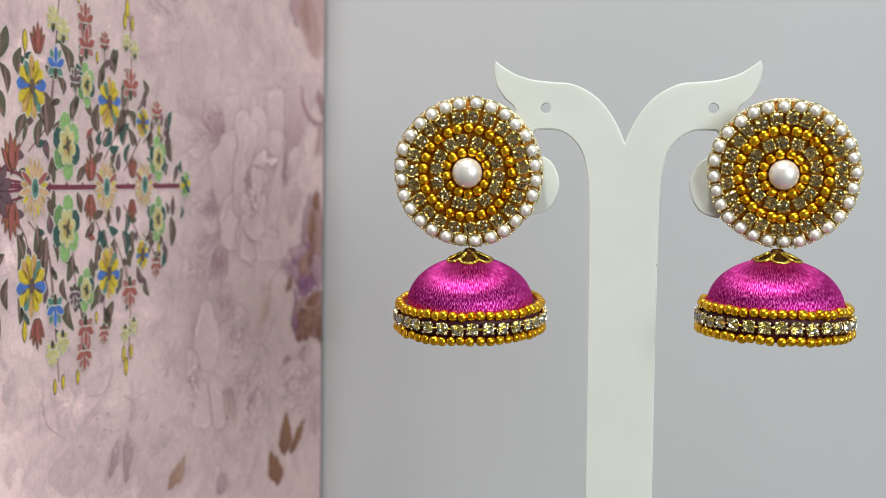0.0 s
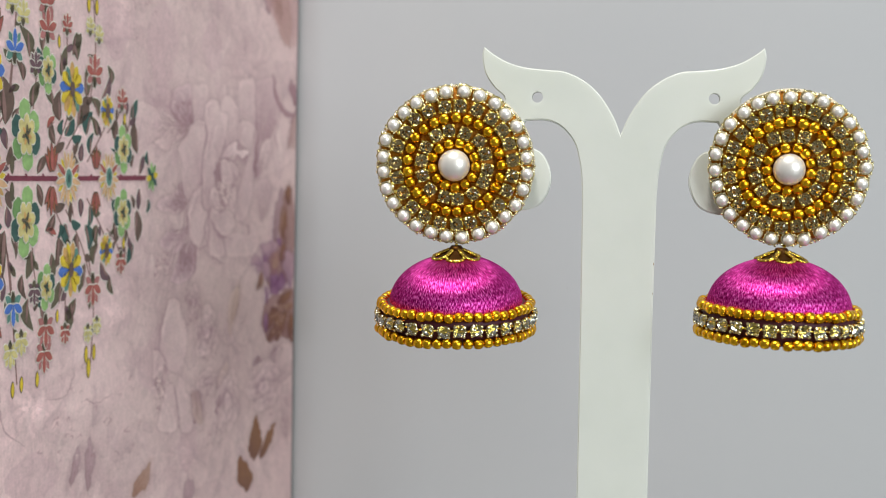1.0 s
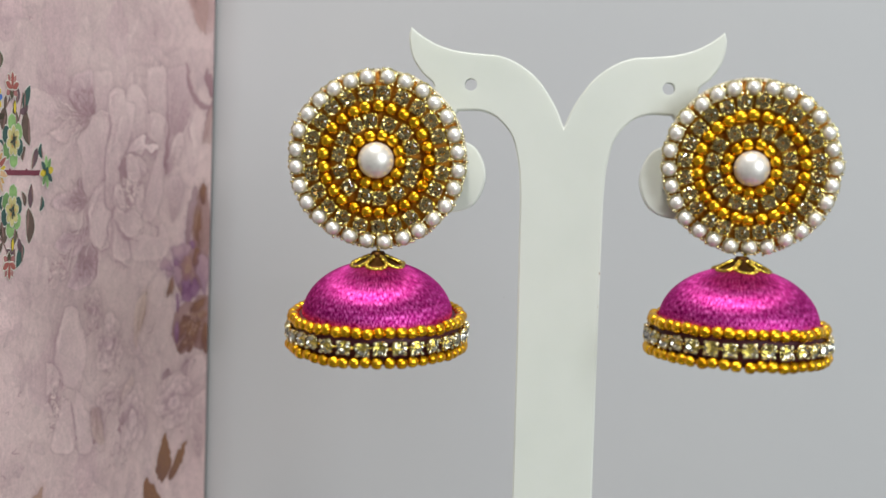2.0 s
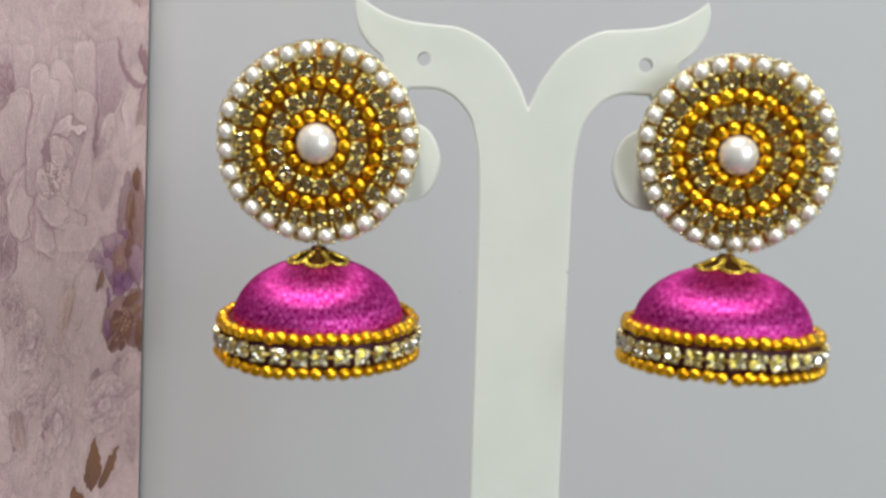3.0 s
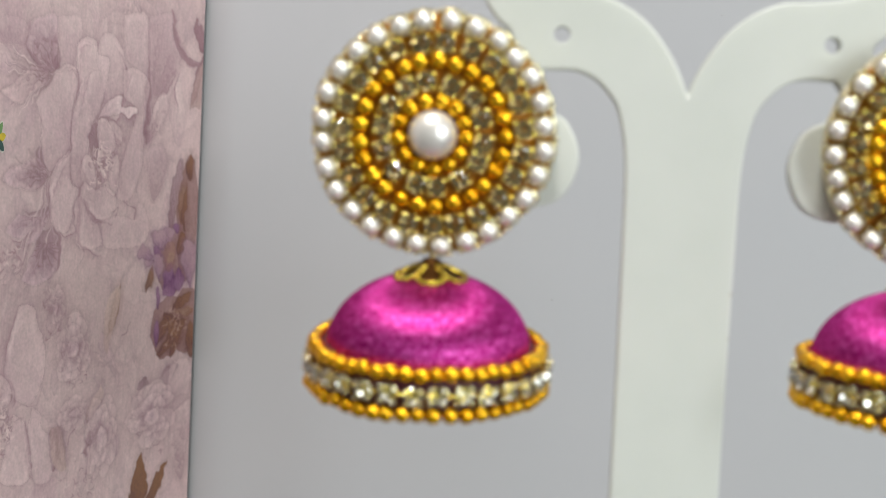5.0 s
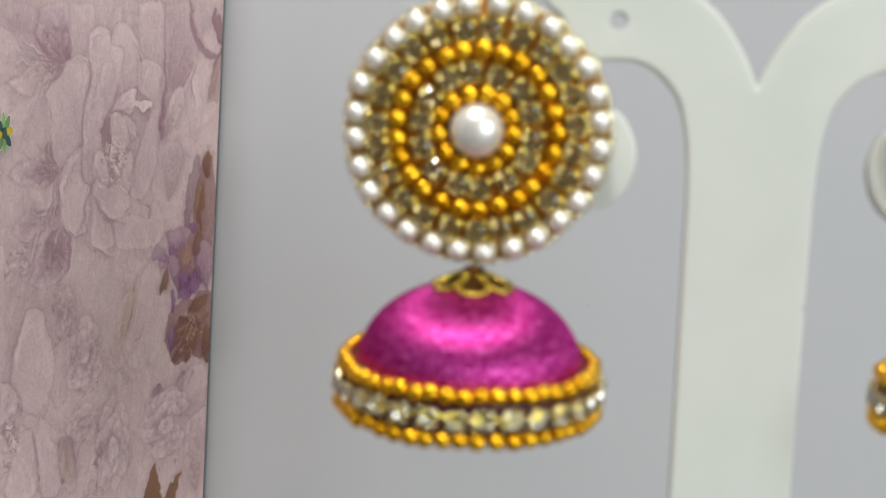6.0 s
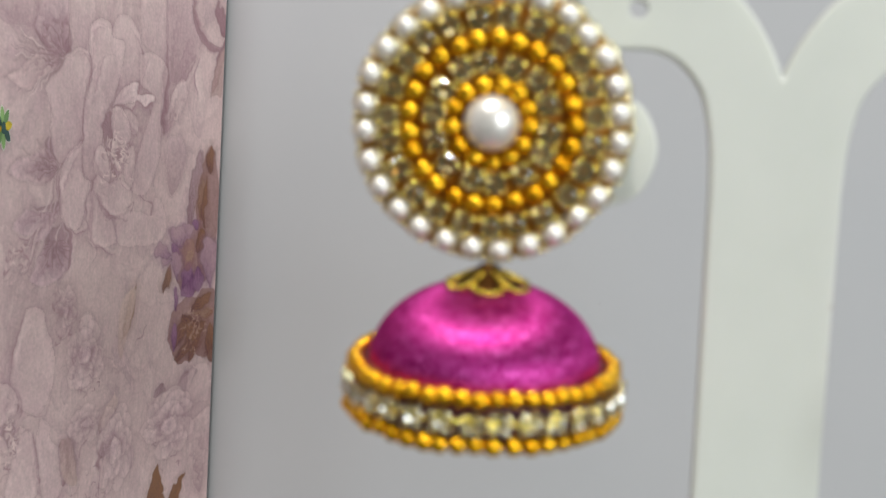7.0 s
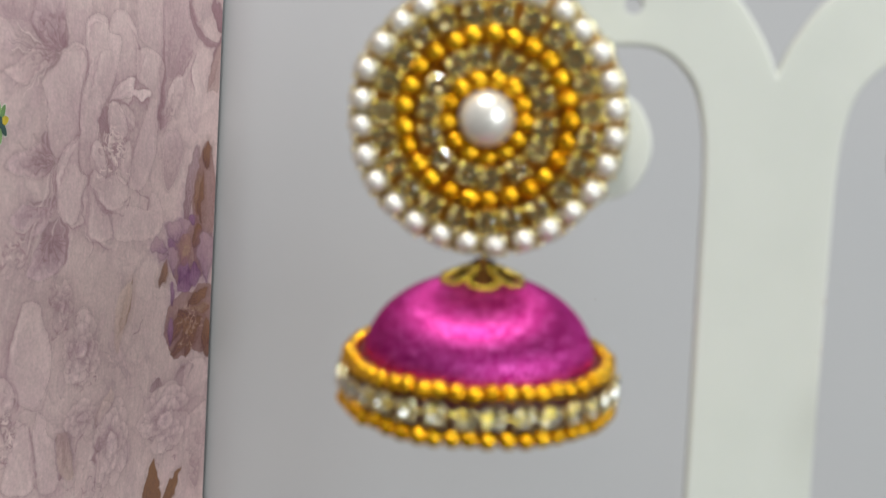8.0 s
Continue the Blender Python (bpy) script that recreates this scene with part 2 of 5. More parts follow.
class Painting:
    """A water-colour print, painted petal by petal on a fine grid (s along the board from the corner, z up), in mm."""

    def __init__(self, width, low, high, step):
        self.step, self.low = step, low
        self.ns, self.nz = int(width / step) + 1, int((high - low) / step) + 1
        s, z = np.linspace(0, width, self.ns), np.linspace(low, high, self.nz)
        self.s, self.z = np.meshgrid(s, z, indexing="ij")
        shape = self.s.shape
        many = lambda mm, seed: field_noise(shape, (max(2, int(width / mm)), max(2, int((high - low) / mm))), seed)
        self.ws = self.s + 1.1 * (many(3, 11) - 0.5) + 1.2 * (many(6, 1) - 0.5) + 0.9 * (many(1.5, 2) - 0.5)
        self.wz = self.z + 1.1 * (many(3, 12) - 0.5) + 1.6 * (many(7, 3) - 0.5) + 1.0 * (many(1.5, 4) - 0.5)
        self.fine = 0.6 * many(0.9, 5) + 0.4 * many(2.5, 6)
        self.tooth = many(0.45, 21) + field_noise(shape, (int(width / 0.5), int((high - low) / 1.6)), 22) - 1
        blot = 0.6 * many(16, 7) + 0.4 * many(5, 8)
        streak = field_noise(shape, (int(width / 1.6), int((high - low) / 9)), 9)
        base, tint = np.array((0.62, 0.475, 0.455)), np.array((0.53, 0.385, 0.39))
        k = np.clip(1.6 * (blot - 0.35) + 0.5 * (streak - 0.5), 0, 1)[..., None]
        self.rgb = base * (1 - k * 0.75) + tint * k * 0.75
        # ground painted paler round the spray: the stronger light there is put into colour
        lit_ground = np.clip((self.s - 64 - 0.3 * np.abs(self.z - 87)) / 30, 0, 1)
        self.rgb *= (1 + 0.46 * lit_ground)[..., None]

    def petal(self, s, z, length, width, angle, colour, strength=0.8, base=None, rim=0.5, point=0.8, blunt=1.0, squeeze=1.0, veins=0.0, shadow=0.0):
        """One brush-painted petal or leaf from its foot at (s, z), by its angle from upright."""
        a, reach, step = radians(angle), length + width + 4, self.step
        i0, i1 = max(0, int((s - reach * max(1, squeeze)) / step)), max(0, int((s + reach * max(1, squeeze)) / step))
        k0, k1 = max(0, int((z - self.low - reach) / step)), max(0, int((z - self.low + reach) / step))
        win = (slice(i0, i1), slice(k0, k1))
        ds, dz, fine = (self.ws[win] - s) / squeeze, self.wz[win] - z, self.fine[win]
        if ds.size == 0:
            return
        u = (ds * math.sin(a) + dz * math.cos(a)) / length
        v = (ds * math.cos(a) - dz * math.sin(a))
        half = width * np.maximum(np.sin(np.pi * np.clip(u, 0, 1) ** point), 0) ** blunt
        depth = np.minimum(half - np.abs(v), np.minimum(u, 1 - u) * length)
        mask = np.clip(depth / 0.35, 0, 1)
        if base is None:
            base = tuple(0.62 * c for c in colour)
        if shadow:
            w = (np.clip(1 + depth / 1.3, 0, 1) * (depth <= 0.2) * (u > 0.05) * shadow)[..., None]
            self.rgb[win] = self.rgb[win] * (1 - w) + np.array(base) * w
        streak = np.abs(np.sin(v / width * 7 + 5 * fine)) ** 6 * veins * np.clip(1.1 - u, 0, 1)
        k = np.clip(0.9 * np.clip(1 - u, 0, 1) ** 2.2 + 0.30 * np.clip(v / (width + 1e-6), -0.5, 1) + 0.4 * (fine - 0.5) + streak, 0, 1)[..., None]
        tone = np.array(colour) * (1 - k) + np.array(base) * k
        edge = (np.exp(-(depth / 0.40) ** 2) * (depth > 0))[..., None]
        tone = tone * (1 - edge * 0.34 * rim)
        w = (mask * strength)[..., None]
        self.rgb[win] = self.rgb[win] * (1 - w) + tone * w

    def blade(self, s0, z0, s1, z1, width, colour, strength, base, rim=0.6, point=1.2, blunt=0.7, veins=0.5, shadow=0.25):
        """A petal or leaf by its foot and tip; the print is drawn wide along the board."""
        wide = (s1 - s0) / 1.6
        self.petal(s0, z0, math.hypot(wide, z1 - z0), 1.3 * width, math.degrees(math.atan2(wide, z1 - z0)), colour, strength, base, rim, point, blunt, 1.6, veins, shadow)

    def stroke(self, points, width, colour, strength):
        """A brush line through a few points, thinning towards its ends."""
        line = smooth_line([(s, z, 0) for s, z in points], 5)
        lo = [min(p[k] for p in line) - 3 for k in (0, 1)]
        hi = [max(p[k] for p in line) + 3 for k in (0, 1)]
        cut = lambda v: max(0, int(v / self.step))
        win = (slice(cut(lo[0]), cut(hi[0])), slice(cut(lo[1] - self.low), cut(hi[1] - self.low)))
        ws, wz, near = self.ws[win], self.wz[win], None
        if ws.size == 0:
            return
        n = len(line) - 1
        for k, (a, b) in enumerate(zip(line, line[1:])):
            d = b - a
            t = np.clip(((ws - a.x) * d.x + (wz - a.y) * d.y) / max(d.length_squared, 1e-6), 0, 1)
            gap = np.hypot((ws - a.x - t * d.x) / 1.3, wz - a.y - t * d.y) / (0.35 + 0.65 * math.sin(math.pi * (k + 0.5) / n))
            near = gap if near is None else np.minimum(near, gap)
        w = (np.exp(-(near / width) ** 2) * strength * (0.6 + 0.8 * self.fine[win]))[..., None]
        w = np.clip(w, 0, 1)
        self.rgb[win] = self.rgb[win] * (1 - w) + np.array(colour) * w

    def fold(self, points, colour, strength, reach=3.5):
        """A petal's edge: a thin line, shade fading off on its one side and a pale lip on the other."""
        line = smooth_line([(s, z, 0) for s, z in points], 4)
        lo = [min(p[k] for p in line) - 2 * reach for k in (0, 1)]
        hi = [max(p[k] for p in line) + 2 * reach for k in (0, 1)]
        cut = lambda v: max(0, int(v / self.step))
        win = (slice(cut(lo[0]), cut(hi[0])), slice(cut(lo[1] - self.low), cut(hi[1] - self.low)))
        ws, wz = self.ws[win], self.wz[win]
        if ws.size == 0:
            return
        best, side, along = np.full(ws.shape, 1e9), np.zeros(ws.shape), np.zeros(ws.shape)
        n = len(line) - 1
        for k, (a, b) in enumerate(zip(line, line[1:])):
            d = b - a
            t = np.clip(((ws - a.x) * d.x + (wz - a.y) * d.y) / max(d.length_squared, 1e-6), 0, 1)
            es, ez = (ws - a.x - t * d.x) / 1.4, wz - a.y - t * d.y
            gap = np.hypot(es, ez)
            near = gap < best
            best = np.where(near, gap, best)
            side = np.where(near, np.sign(d.x * ez - d.y * es), side)
            along = np.where(near, (k + t) / n, along)
        ends = np.clip(4 * np.minimum(along, 1 - along), 0, 1)
        shade = np.exp(-best / (0.35 * reach)) * (side > 0) * (0.5 + self.fine[win]) + 1.1 * np.exp(-(best / 0.22) ** 2)
        w = np.clip(shade * strength * ends, 0, 0.9)[..., None]
        self.rgb[win] = self.rgb[win] * (1 - w) + np.array(colour) * w
        lip = (np.exp(-((best - 0.55) / 0.4) ** 2) * (side < 0) * 0.45 * ends)[..., None]
        self.rgb[win] = self.rgb[win] * (1 - lip) + np.array((0.70, 0.57, 0.545)) * lip

    def shape(self, points, foot, light, dark, strength, shadow):
        """A petal by its outline: shaded and veined towards its foot, pale along its rim, with a soft shade cast on what lies under it."""
        ring = [(q.x, q.y) for q in smooth_line([(s, z, 0) for s, z in points] + [(*points[0], 0)], 4)]
        xs, zs = [q[0] for q in ring], [q[1] for q in ring]
        i0, i1 = max(0, int((min(xs) - 3) / self.step)), max(0, int((max(xs) + 3) / self.step))
        k0, k1 = max(0, int((min(zs) - 3 - self.low) / self.step)), max(0, int((max(zs) + 3 - self.low) / self.step))
        win = (slice(i0, i1), slice(k0, k1))
        s, z, fine = 0.6 * self.s[win] + 0.4 * self.ws[win], 0.6 * self.z[win] + 0.4 * self.wz[win], self.fine[win]
        if s.size == 0:
            return
        near, inside = np.full(s.shape, 9.0), np.zeros(s.shape, bool)
        for (ax, az), (bx, bz) in zip(ring, ring[1:] + ring[:1]):
            dx, dz = 0.62 * (bx - ax), bz - az
            t = np.clip((0.62 * (s - ax) * dx + (z - az) * dz) / (dx * dx + dz * dz + 1e-9), 0, 1)
            near = np.minimum(near, np.hypot(0.62 * (s - ax) - t * dx, z - az - t * dz))
            if az != bz:
                inside ^= ((az > z) != (bz > z)) & (s < (bx - ax) * (z - az) / (bz - az) + ax)
        under = ((0.55 * np.exp(-near / 0.30) + 0.3 * np.exp(-near / 1.4)) * ~inside * shadow * (0.45 + 0.9 * fine))[..., None]
        self.rgb[win] = self.rgb[win] * (1 - under) + np.array(DUSK) * under
        ds, dz = 0.62 * (s - foot[0]), z - foot[1]
        far = np.hypot(ds, dz)
        reach = np.max(far * inside) + 1e-6
        vein = np.abs(np.sin(9 * np.arctan2(dz, ds) + 5 * fine)) ** 8 * np.clip(1.15 - far / reach, 0, 1)
        k = np.clip(0.95 * np.clip(1 - far / reach, 0, 1) ** 1.4 + 0.45 * vein + 0.8 * (fine - 0.42), 0, 1)[..., None]
        tone = np.array(light) * (1 - k) + np.array(dark) * k
        tone = tone * (1 + 0.10 * np.exp(-((near - 0.7) / 0.5) ** 2) - 0.16 * np.exp(-(near / 0.22) ** 2))[..., None]
        w = (np.clip(near / 0.25, 0, 1) * inside * strength)[..., None]
        self.rgb[win] = self.rgb[win] * (1 - w) + tone * w

    def ruffle(self, s, z, rs, rz, count, seed):
        """A small crumpled rose: overlapping scalloped petals round a heart."""
        rng = random.Random(seed * 7 + 1)
        for ring, share in ((0.78, 0.55), (0.42, 0.5), (0.08, 0.4)):
            for k in range(max(2, int(count * (0.4 + ring)))):
                a = 2 * math.pi * (k / max(2, int(count * (0.4 + ring))) + rng.uniform(-0.05, 0.05))
                cs, cz, w = s + rs * ring * math.cos(a), z + rz * ring * math.sin(a), rng.uniform(0.8, 1.2) * share
                pts = [(cs + rs * w * 0.8 * math.cos(b) * (1 + rng.uniform(-0.2, 0.2)), cz + rz * w * 0.62 * math.sin(b) * (1 + rng.uniform(-0.2, 0.2))) for b in (2 * math.pi * i / 7 for i in range(7))]
                self.shape(pts, (s, z), (0.70, 0.56, 0.54), (0.50, 0.365, 0.385), 0.25, 0.34)

    def scribble(self, s, z, rs, rz, count, colour, seed):
        rng = random.Random(seed)
        for k in range(count):
            a, b = s + rng.gauss(0, rs * 0.6), z + rng.gauss(0, rz * 0.6)
            turn = rng.uniform(0, 6.3)
            self.stroke([(a, b), (a + 1.2 * math.cos(turn), b + 0.8 * math.sin(turn)), (a + 1.6 * math.cos(turn + 0.9), b + 1.3 * math.sin(turn + 0.9))], 0.24, colour, rng.uniform(0.3, 0.7))

    def rose(self, s, z, size, light, dark, seed):
        """A full-blown rose: four rings of broad petals, the outer ones first."""
        rng = random.Random(seed)
        for count, reach in ((9, 1.0), (8, 0.78), (6, 0.56), (5, 0.36), (4, 0.2)):
            turn = rng.uniform(0, 360)
            for k in range(count):
                a = turn + 360 * k / count + rng.uniform(-12, 12)
                long = size * reach * rng.uniform(0.8, 1.12)
                foot = 0.18 * long
                glow, dim = rng.uniform(0.88, 1.06), rng.uniform(0.8, 1.2)
                tone = tuple(c * glow for c in light)
                deep = tuple(d * dim for d in dark)
                self.petal(s + 0.62 * foot * math.sin(radians(a)), z + foot * math.cos(radians(a)), long * 0.85, long * rng.uniform(0.28, 0.38), a, tone,
                           rng.uniform(0.16, 0.34), deep, 0.7, 1.7, 0.55, 1.3, 0.3, rng.uniform(0.05, 0.16))
        for k in range(26):
            self.petal(s + rng.gauss(0, 2.0), z + rng.gauss(0, 2.0), 1.5, 0.4, rng.uniform(0, 360), dark, 0.25)


GROUND = (0.58, 0.445, 0.44)
PALE, BLUSH, DUSK = (0.62, 0.49, 0.47), (0.50, 0.37, 0.375), (0.30, 0.19, 0.205)


def paint_print():
    p = Painting(156, -30.0, 160.0, 0.21)
    deep, ground = (0.38, 0.26, 0.275), (0.62, 0.49, 0.465)
    for k, (s, z, size) in enumerate(((92, 52, 36), (124, 30, 34), (60, 6, 32), (100, 2, 30), (146, 70, 34), (110, 100, 36), (90, 132, 34), (140, 120, 34), (48, 148, 32),
                                      (14, 26, 24), (36, 40, 24), (70, 62, 30), (70, 104, 34), (30, 122, 34), (40, 84, 40))):
        p.rose(s, z, size, ground, deep, k + 3)
    # fine upright brush marks all over
    rng = random.Random(12)
    for k in range(700):
        tone = rng.choice(((0.67, 0.54, 0.51), (0.67, 0.54, 0.51), (0.50, 0.36, 0.375), (0.53, 0.39, 0.40)))
        p.petal(rng.uniform(0, 150), rng.uniform(-30, 155), rng.uniform(4, 14), rng.uniform(0.4, 1.8), rng.gauss(0, 28), tone, rng.uniform(0.15, 0.45), None if tone[0] < 0.6 else (0.50, 0.37, 0.375), 0.6, 1.2, 0.7, 1.3, 0.5, 0.08)
    # broad soft washes
    for b in (
            (22.8, 89.1, 15.9, 119.8, 3.1), (14.1, 112.3, 16.5, 102.3, 1.2), (52.6, 97.7, 55.7, 86.6, 2.0), (44.5, 104.2, 42.9, 96.6, 1.6),
            (14.0, 78.2, 13.3, 68.3, 1.8), (3.9, 6.4, 5.4, 26.2, 2.6), (52.6, 113.8, 53.1, 106.3, 2.0), (72.9, 112.2, 71.9, 107.5, 3.2),
            (15.5, 15.5, 16.4, 29.1, 3.4), (55.3, 80.3, 52.0, 69.8, 1.8), (73.1, 47.3, 72.4, 38.3, 1.3), (47.7, 76.8, 40.2, 64.6, 1.7),
            (72.4, 111.8, 72.6, 138.5, 3.7), (123.5, 4.5, 123.5, 18.1, 4.5), (58.6, 1.1, 58.7, 17.0, 2.5), (48.3, 136.4, 48.1, 120.5, 2.5),
            (93.1, 118.3, 92.0, 135.9, 2.9), (75.8, 43.0, 74.3, 27.7, 3.7)):
        p.blade(*b, (0.51, 0.365, 0.38), 0.35, (0.43, 0.285, 0.31), 0.2, 1.2, 0.6, 0.8, 0.0)
    # pale petals with a shaded foot and a thin outline
    for b in (
            (10.0, 88.9, 13.3, 107.8, 1.9), (23.9, 89.0, 17.3, 101.9, 1.5), (51.5, 93.1, 54.0, 106.5, 1.7), (48.0, 98.0, 46.9, 112.2, 2.6),
            (39.3, 98.7, 39.6, 114.3, 2.4), (38.6, 86.8, 43.6, 94.8, 1.7), (36.7, 89.7, 42.1, 95.8, 1.1), (56.2, 80.2, 56.6, 87.1, 1.8),
            (56.0, 69.3, 55.4, 81.4, 2.6), (48.9, 80.4, 46.4, 96.4, 1.9), (31.9, 94.9, 39.3, 98.7, 1.2),
            (64.5, 105.6, 66.5, 113.1, 1.0), (34.2, 65.6, 38.2, 80.5, 2.5), (72.3, 103.4, 84.2, 108.5, 2.3), (72.3, 107.6, 65.5, 112.3, 1.5)):
        p.blade(*b, (0.65, 0.52, 0.49), 0.6, (0.49, 0.355, 0.365), 0.5, 1.3, 0.42, 0.6, 0.15)
    # mauve leaves and petals
    for b in (
            (59.6, 103.4, 67.8, 112.4, 2.1), (72.6, 69.7, 60.1, 74.3, 1.5), (60.0, 58.3, 58.5, 70.6, 2.3), (61.5, 81.1, 74.3, 80.9, 1.4),
            (62.5, 80.2, 63.6, 88.2, 1.0), (22.2, 102.5, 24.9, 90.1, 0.9), (43.8, 24.5, 39.0, 29.9, 0.6), (43.9, 19.3, 37.5, 25.9, 0.7), (54.6, 15.6, 55.9, 26.3, 1.1), (51.6, 15.0, 53.7, 25.2, 0.7),
            (67.4, 98.2, 59.5, 103.0, 1.0), (7.2, 34.4, 15.3, 30.0, 1.2), (20.1, 32.6, 23.7, 29.9, 0.8), (12.1, 68.2, 8.2, 87.6, 1.3),
            ):
        p.blade(*b, (0.385, 0.265, 0.28), 0.9, (0.27, 0.165, 0.18), 0.8, 1.0, 0.55, 0.8, 0.2)
    for b in (
            (102.8, 4.0, 101.5, 20.3, 1.0), (109.6, 6.9, 105.2, 18.4, 0.9), (72.4, 25.7, 71.4, 34.1, 0.9), (51.3, 15.5, 54.5, 27.0, 0.9),
            (17.7, 141.9, 19.6, 156.6, 1.7), (58.5, -8.1, 57.1, 0.8, 1.4)):
        p.blade(*b, (0.39, 0.27, 0.285), 0.8, (0.30, 0.19, 0.205), 0.8, 1.0, 0.75, 0.8, 0.15)
    for b in (
            (58.9, 103.6, 60.5, 114.4, 1.2), (42.5, 86.8, 45.9, 93.7, 1.0), (23.9, 97.9, 24.4, 106.4, 0.6), (25.1, 89.9, 23.1, 99.9, 0.5),
            (67.2, 58.7, 62.7, 63.5, 0.7), (4.7, 98.8, 0.1, 114.5, 0.9), (0.2, 113.1, 4.5, 122.7, 1.1)):
        p.blade(*b, (0.30, 0.175, 0.195), 0.85, (0.24, 0.13, 0.15), 0.7, 0.9, 0.85, 0.5, 0.15)
    # the blossom beside the corner, its violet petals and brown leaves
    for b in ((11.0, 36.0, 11.0, 52.0, 4.2), (4.0, 36.0, 3.0, 54.0, 3.6), (11.0, 52.0, 11.0, 70.0, 3.6), (5.0, 55.0, 4.0, 88.0, 2.4)):
        p.blade(*b, (0.33, 0.20, 0.185), 0.85, (0.25, 0.135, 0.125), 0.3, 1.1, 0.45, 0.8, 0.1)
    brown, tan = (0.27, 0.135, 0.085), (0.36, 0.225, 0.165)
    for b in (
            (37.4, 44.4, 32.6, 56.3, 1.0), (6.8, 68.8, 7.7, 80.9, 0.8), (0.2, 47.1, 9.4, 47.5, 1.0), (83.4, -1.4, 76.0, 8.6, 1.5),
            (5.1, 131.9, 13.7, 155.6, 2.7)):
        p.blade(*b, tan, 0.8, brown, 0.7, 1.0, 0.8, 0.9, 0.2)
    for b in (
            (4.5, 80.7, 3.8, 88.1, 1.1), (5.5, 67.1, 6.3, 81.0, 0.7), (10.7, 48.0, 1.6, 52.8, 1.2), (16.5, 36.9, 3.6, 45.6, 1.2),
            (9.8, 35.4, 6.0, 44.9, 1.1), (16.0, 40.5, 12.5, 47.2, 1.2), (21.7, 52.6, 19.2, 59.6, 0.9), (0.2, 33.8, 1.6, 45.1, 1.4),
            (8.0, 61.8, 6.3, 67.7, 1.0), (14.2, 48.3, 6.4, 40.1, 1.3)):
        p.blade(*b, (0.27, 0.14, 0.09), 0.9, (0.17, 0.08, 0.06), 0.8, 1.0, 0.75, 0.9, 0.25)
    for b in (
            (23.0, -1.0, 21.6, 14.3, 1.9), (19.4, -1.2, 10.3, 9.6, 1.5), (25.5, -10.6, 31.4, 1.8, 1.9), (10.7, 140.9, 12.7, 153.9, 1.1)):
        p.blade(*b, (0.24, 0.115, 0.045), 0.92, (0.17, 0.08, 0.035), 0.5, 0.8, 0.8, 0.6, 0.1)
    for b in (
            (15.7, 59.5, 18.0, 65.4, 0.9), (12.4, 58.2, 11.8, 51.2, 1.9), (8.0, 58.7, 7.1, 53.0, 1.4), (17.0, 48.3, 17.5, 54.5, 0.7),
            (16.4, 39.6, 16.9, 46.3, 0.8), (9.6, 67.2, 9.4, 70.2, 0.8), (2.2, 60.4, 2.0, 64.5, 1.0), (14.4, 54.3, 11.5, 60.2, 1.2)):
        p.blade(*b, (0.29, 0.155, 0.245), 0.9, (0.17, 0.07, 0.155), 0.7, 1.3, 0.6, 0.6, 0.2)
    for b in (
            (13.7, 63.3, 13.2, 70.0, 1.6), (15.1, 63.1, 18.8, 69.8, 1.6), (2.2, 53.2, 3.7, 66.2, 1.8), (16.5, 56.4, 16.9, 62.7, 1.2),
            (18.6, 60.9, 26.4, 63.8, 1.7), (18.1, 60.4, 23.9, 59.6, 0.9)):
        p.blade(*b, (0.43, 0.285, 0.315), 0.92, (0.27, 0.155, 0.225), 1.0, 1.6, 0.55, 0.4, 0.3)
    p.blade(12.1, 57.8, 12.1, 65.8, 1.5, (0.34, 0.19, 0.15), 0.7, (0.28, 0.14, 0.15), 0.8, 1.2, 0.5)
    for k in range(10):
        p.petal(12.1, 61.4, 1.5, 0.35, 36 * k, (0.50, 0.33, 0.22), 0.7, None, 0.5, 1.2, 0.8, 1.4)
    p.scribble(8.0, 43.0, 4.5, 5.0, 26, (0.46, 0.31, 0.26), 21)
    p.scribble(8.0, 42.0, 4.5, 5.0, 22, (0.18, 0.085, 0.07), 22)
    # thin outlines, ribs and the stamens
    for points in (
            ((57.3, 104.1), (53.8, 105.7), (51.2, 104.7), (50.4, 100.3), (51.6, 95.6)),
            ((50.4, 100.3), (50.5, 109.4), (49.0, 111.5), (46.3, 111.6)),
            ((44.3, 106.1), (46.9, 104.8), (48.3, 99.2), (52.1, 94.9)),
            ((37.5, 112.8), (34.5, 109.8), (32.9, 104.4), (34.2, 99.5)),
            ((24.2, 118.7), (24.1, 107.4), (22.6, 101.8), (23.3, 96.8), (25.3, 89.6)),
            ((11.9, 110.8), (14.7, 103.2), (17.8, 101.4), (22.0, 97.5)),
            ((9.8, 108.8), (12.8, 103.4), (10.6, 96.8)),
            ((31.3, 106.3), (32.2, 103.9), (32.6, 99.7)),
            ((44.7, 94.0), (39.8, 93.7), (35.6, 91.1), (33.6, 89.1)),
            ((44.1, 93.4), (45.7, 90.5), (45.9, 88.0)),
            ((40.9, 96.3), (36.4, 95.2), (33.8, 99.6), (39.5, 98.8))):
        p.fold(points, (0.37, 0.235, 0.255), 0.5)
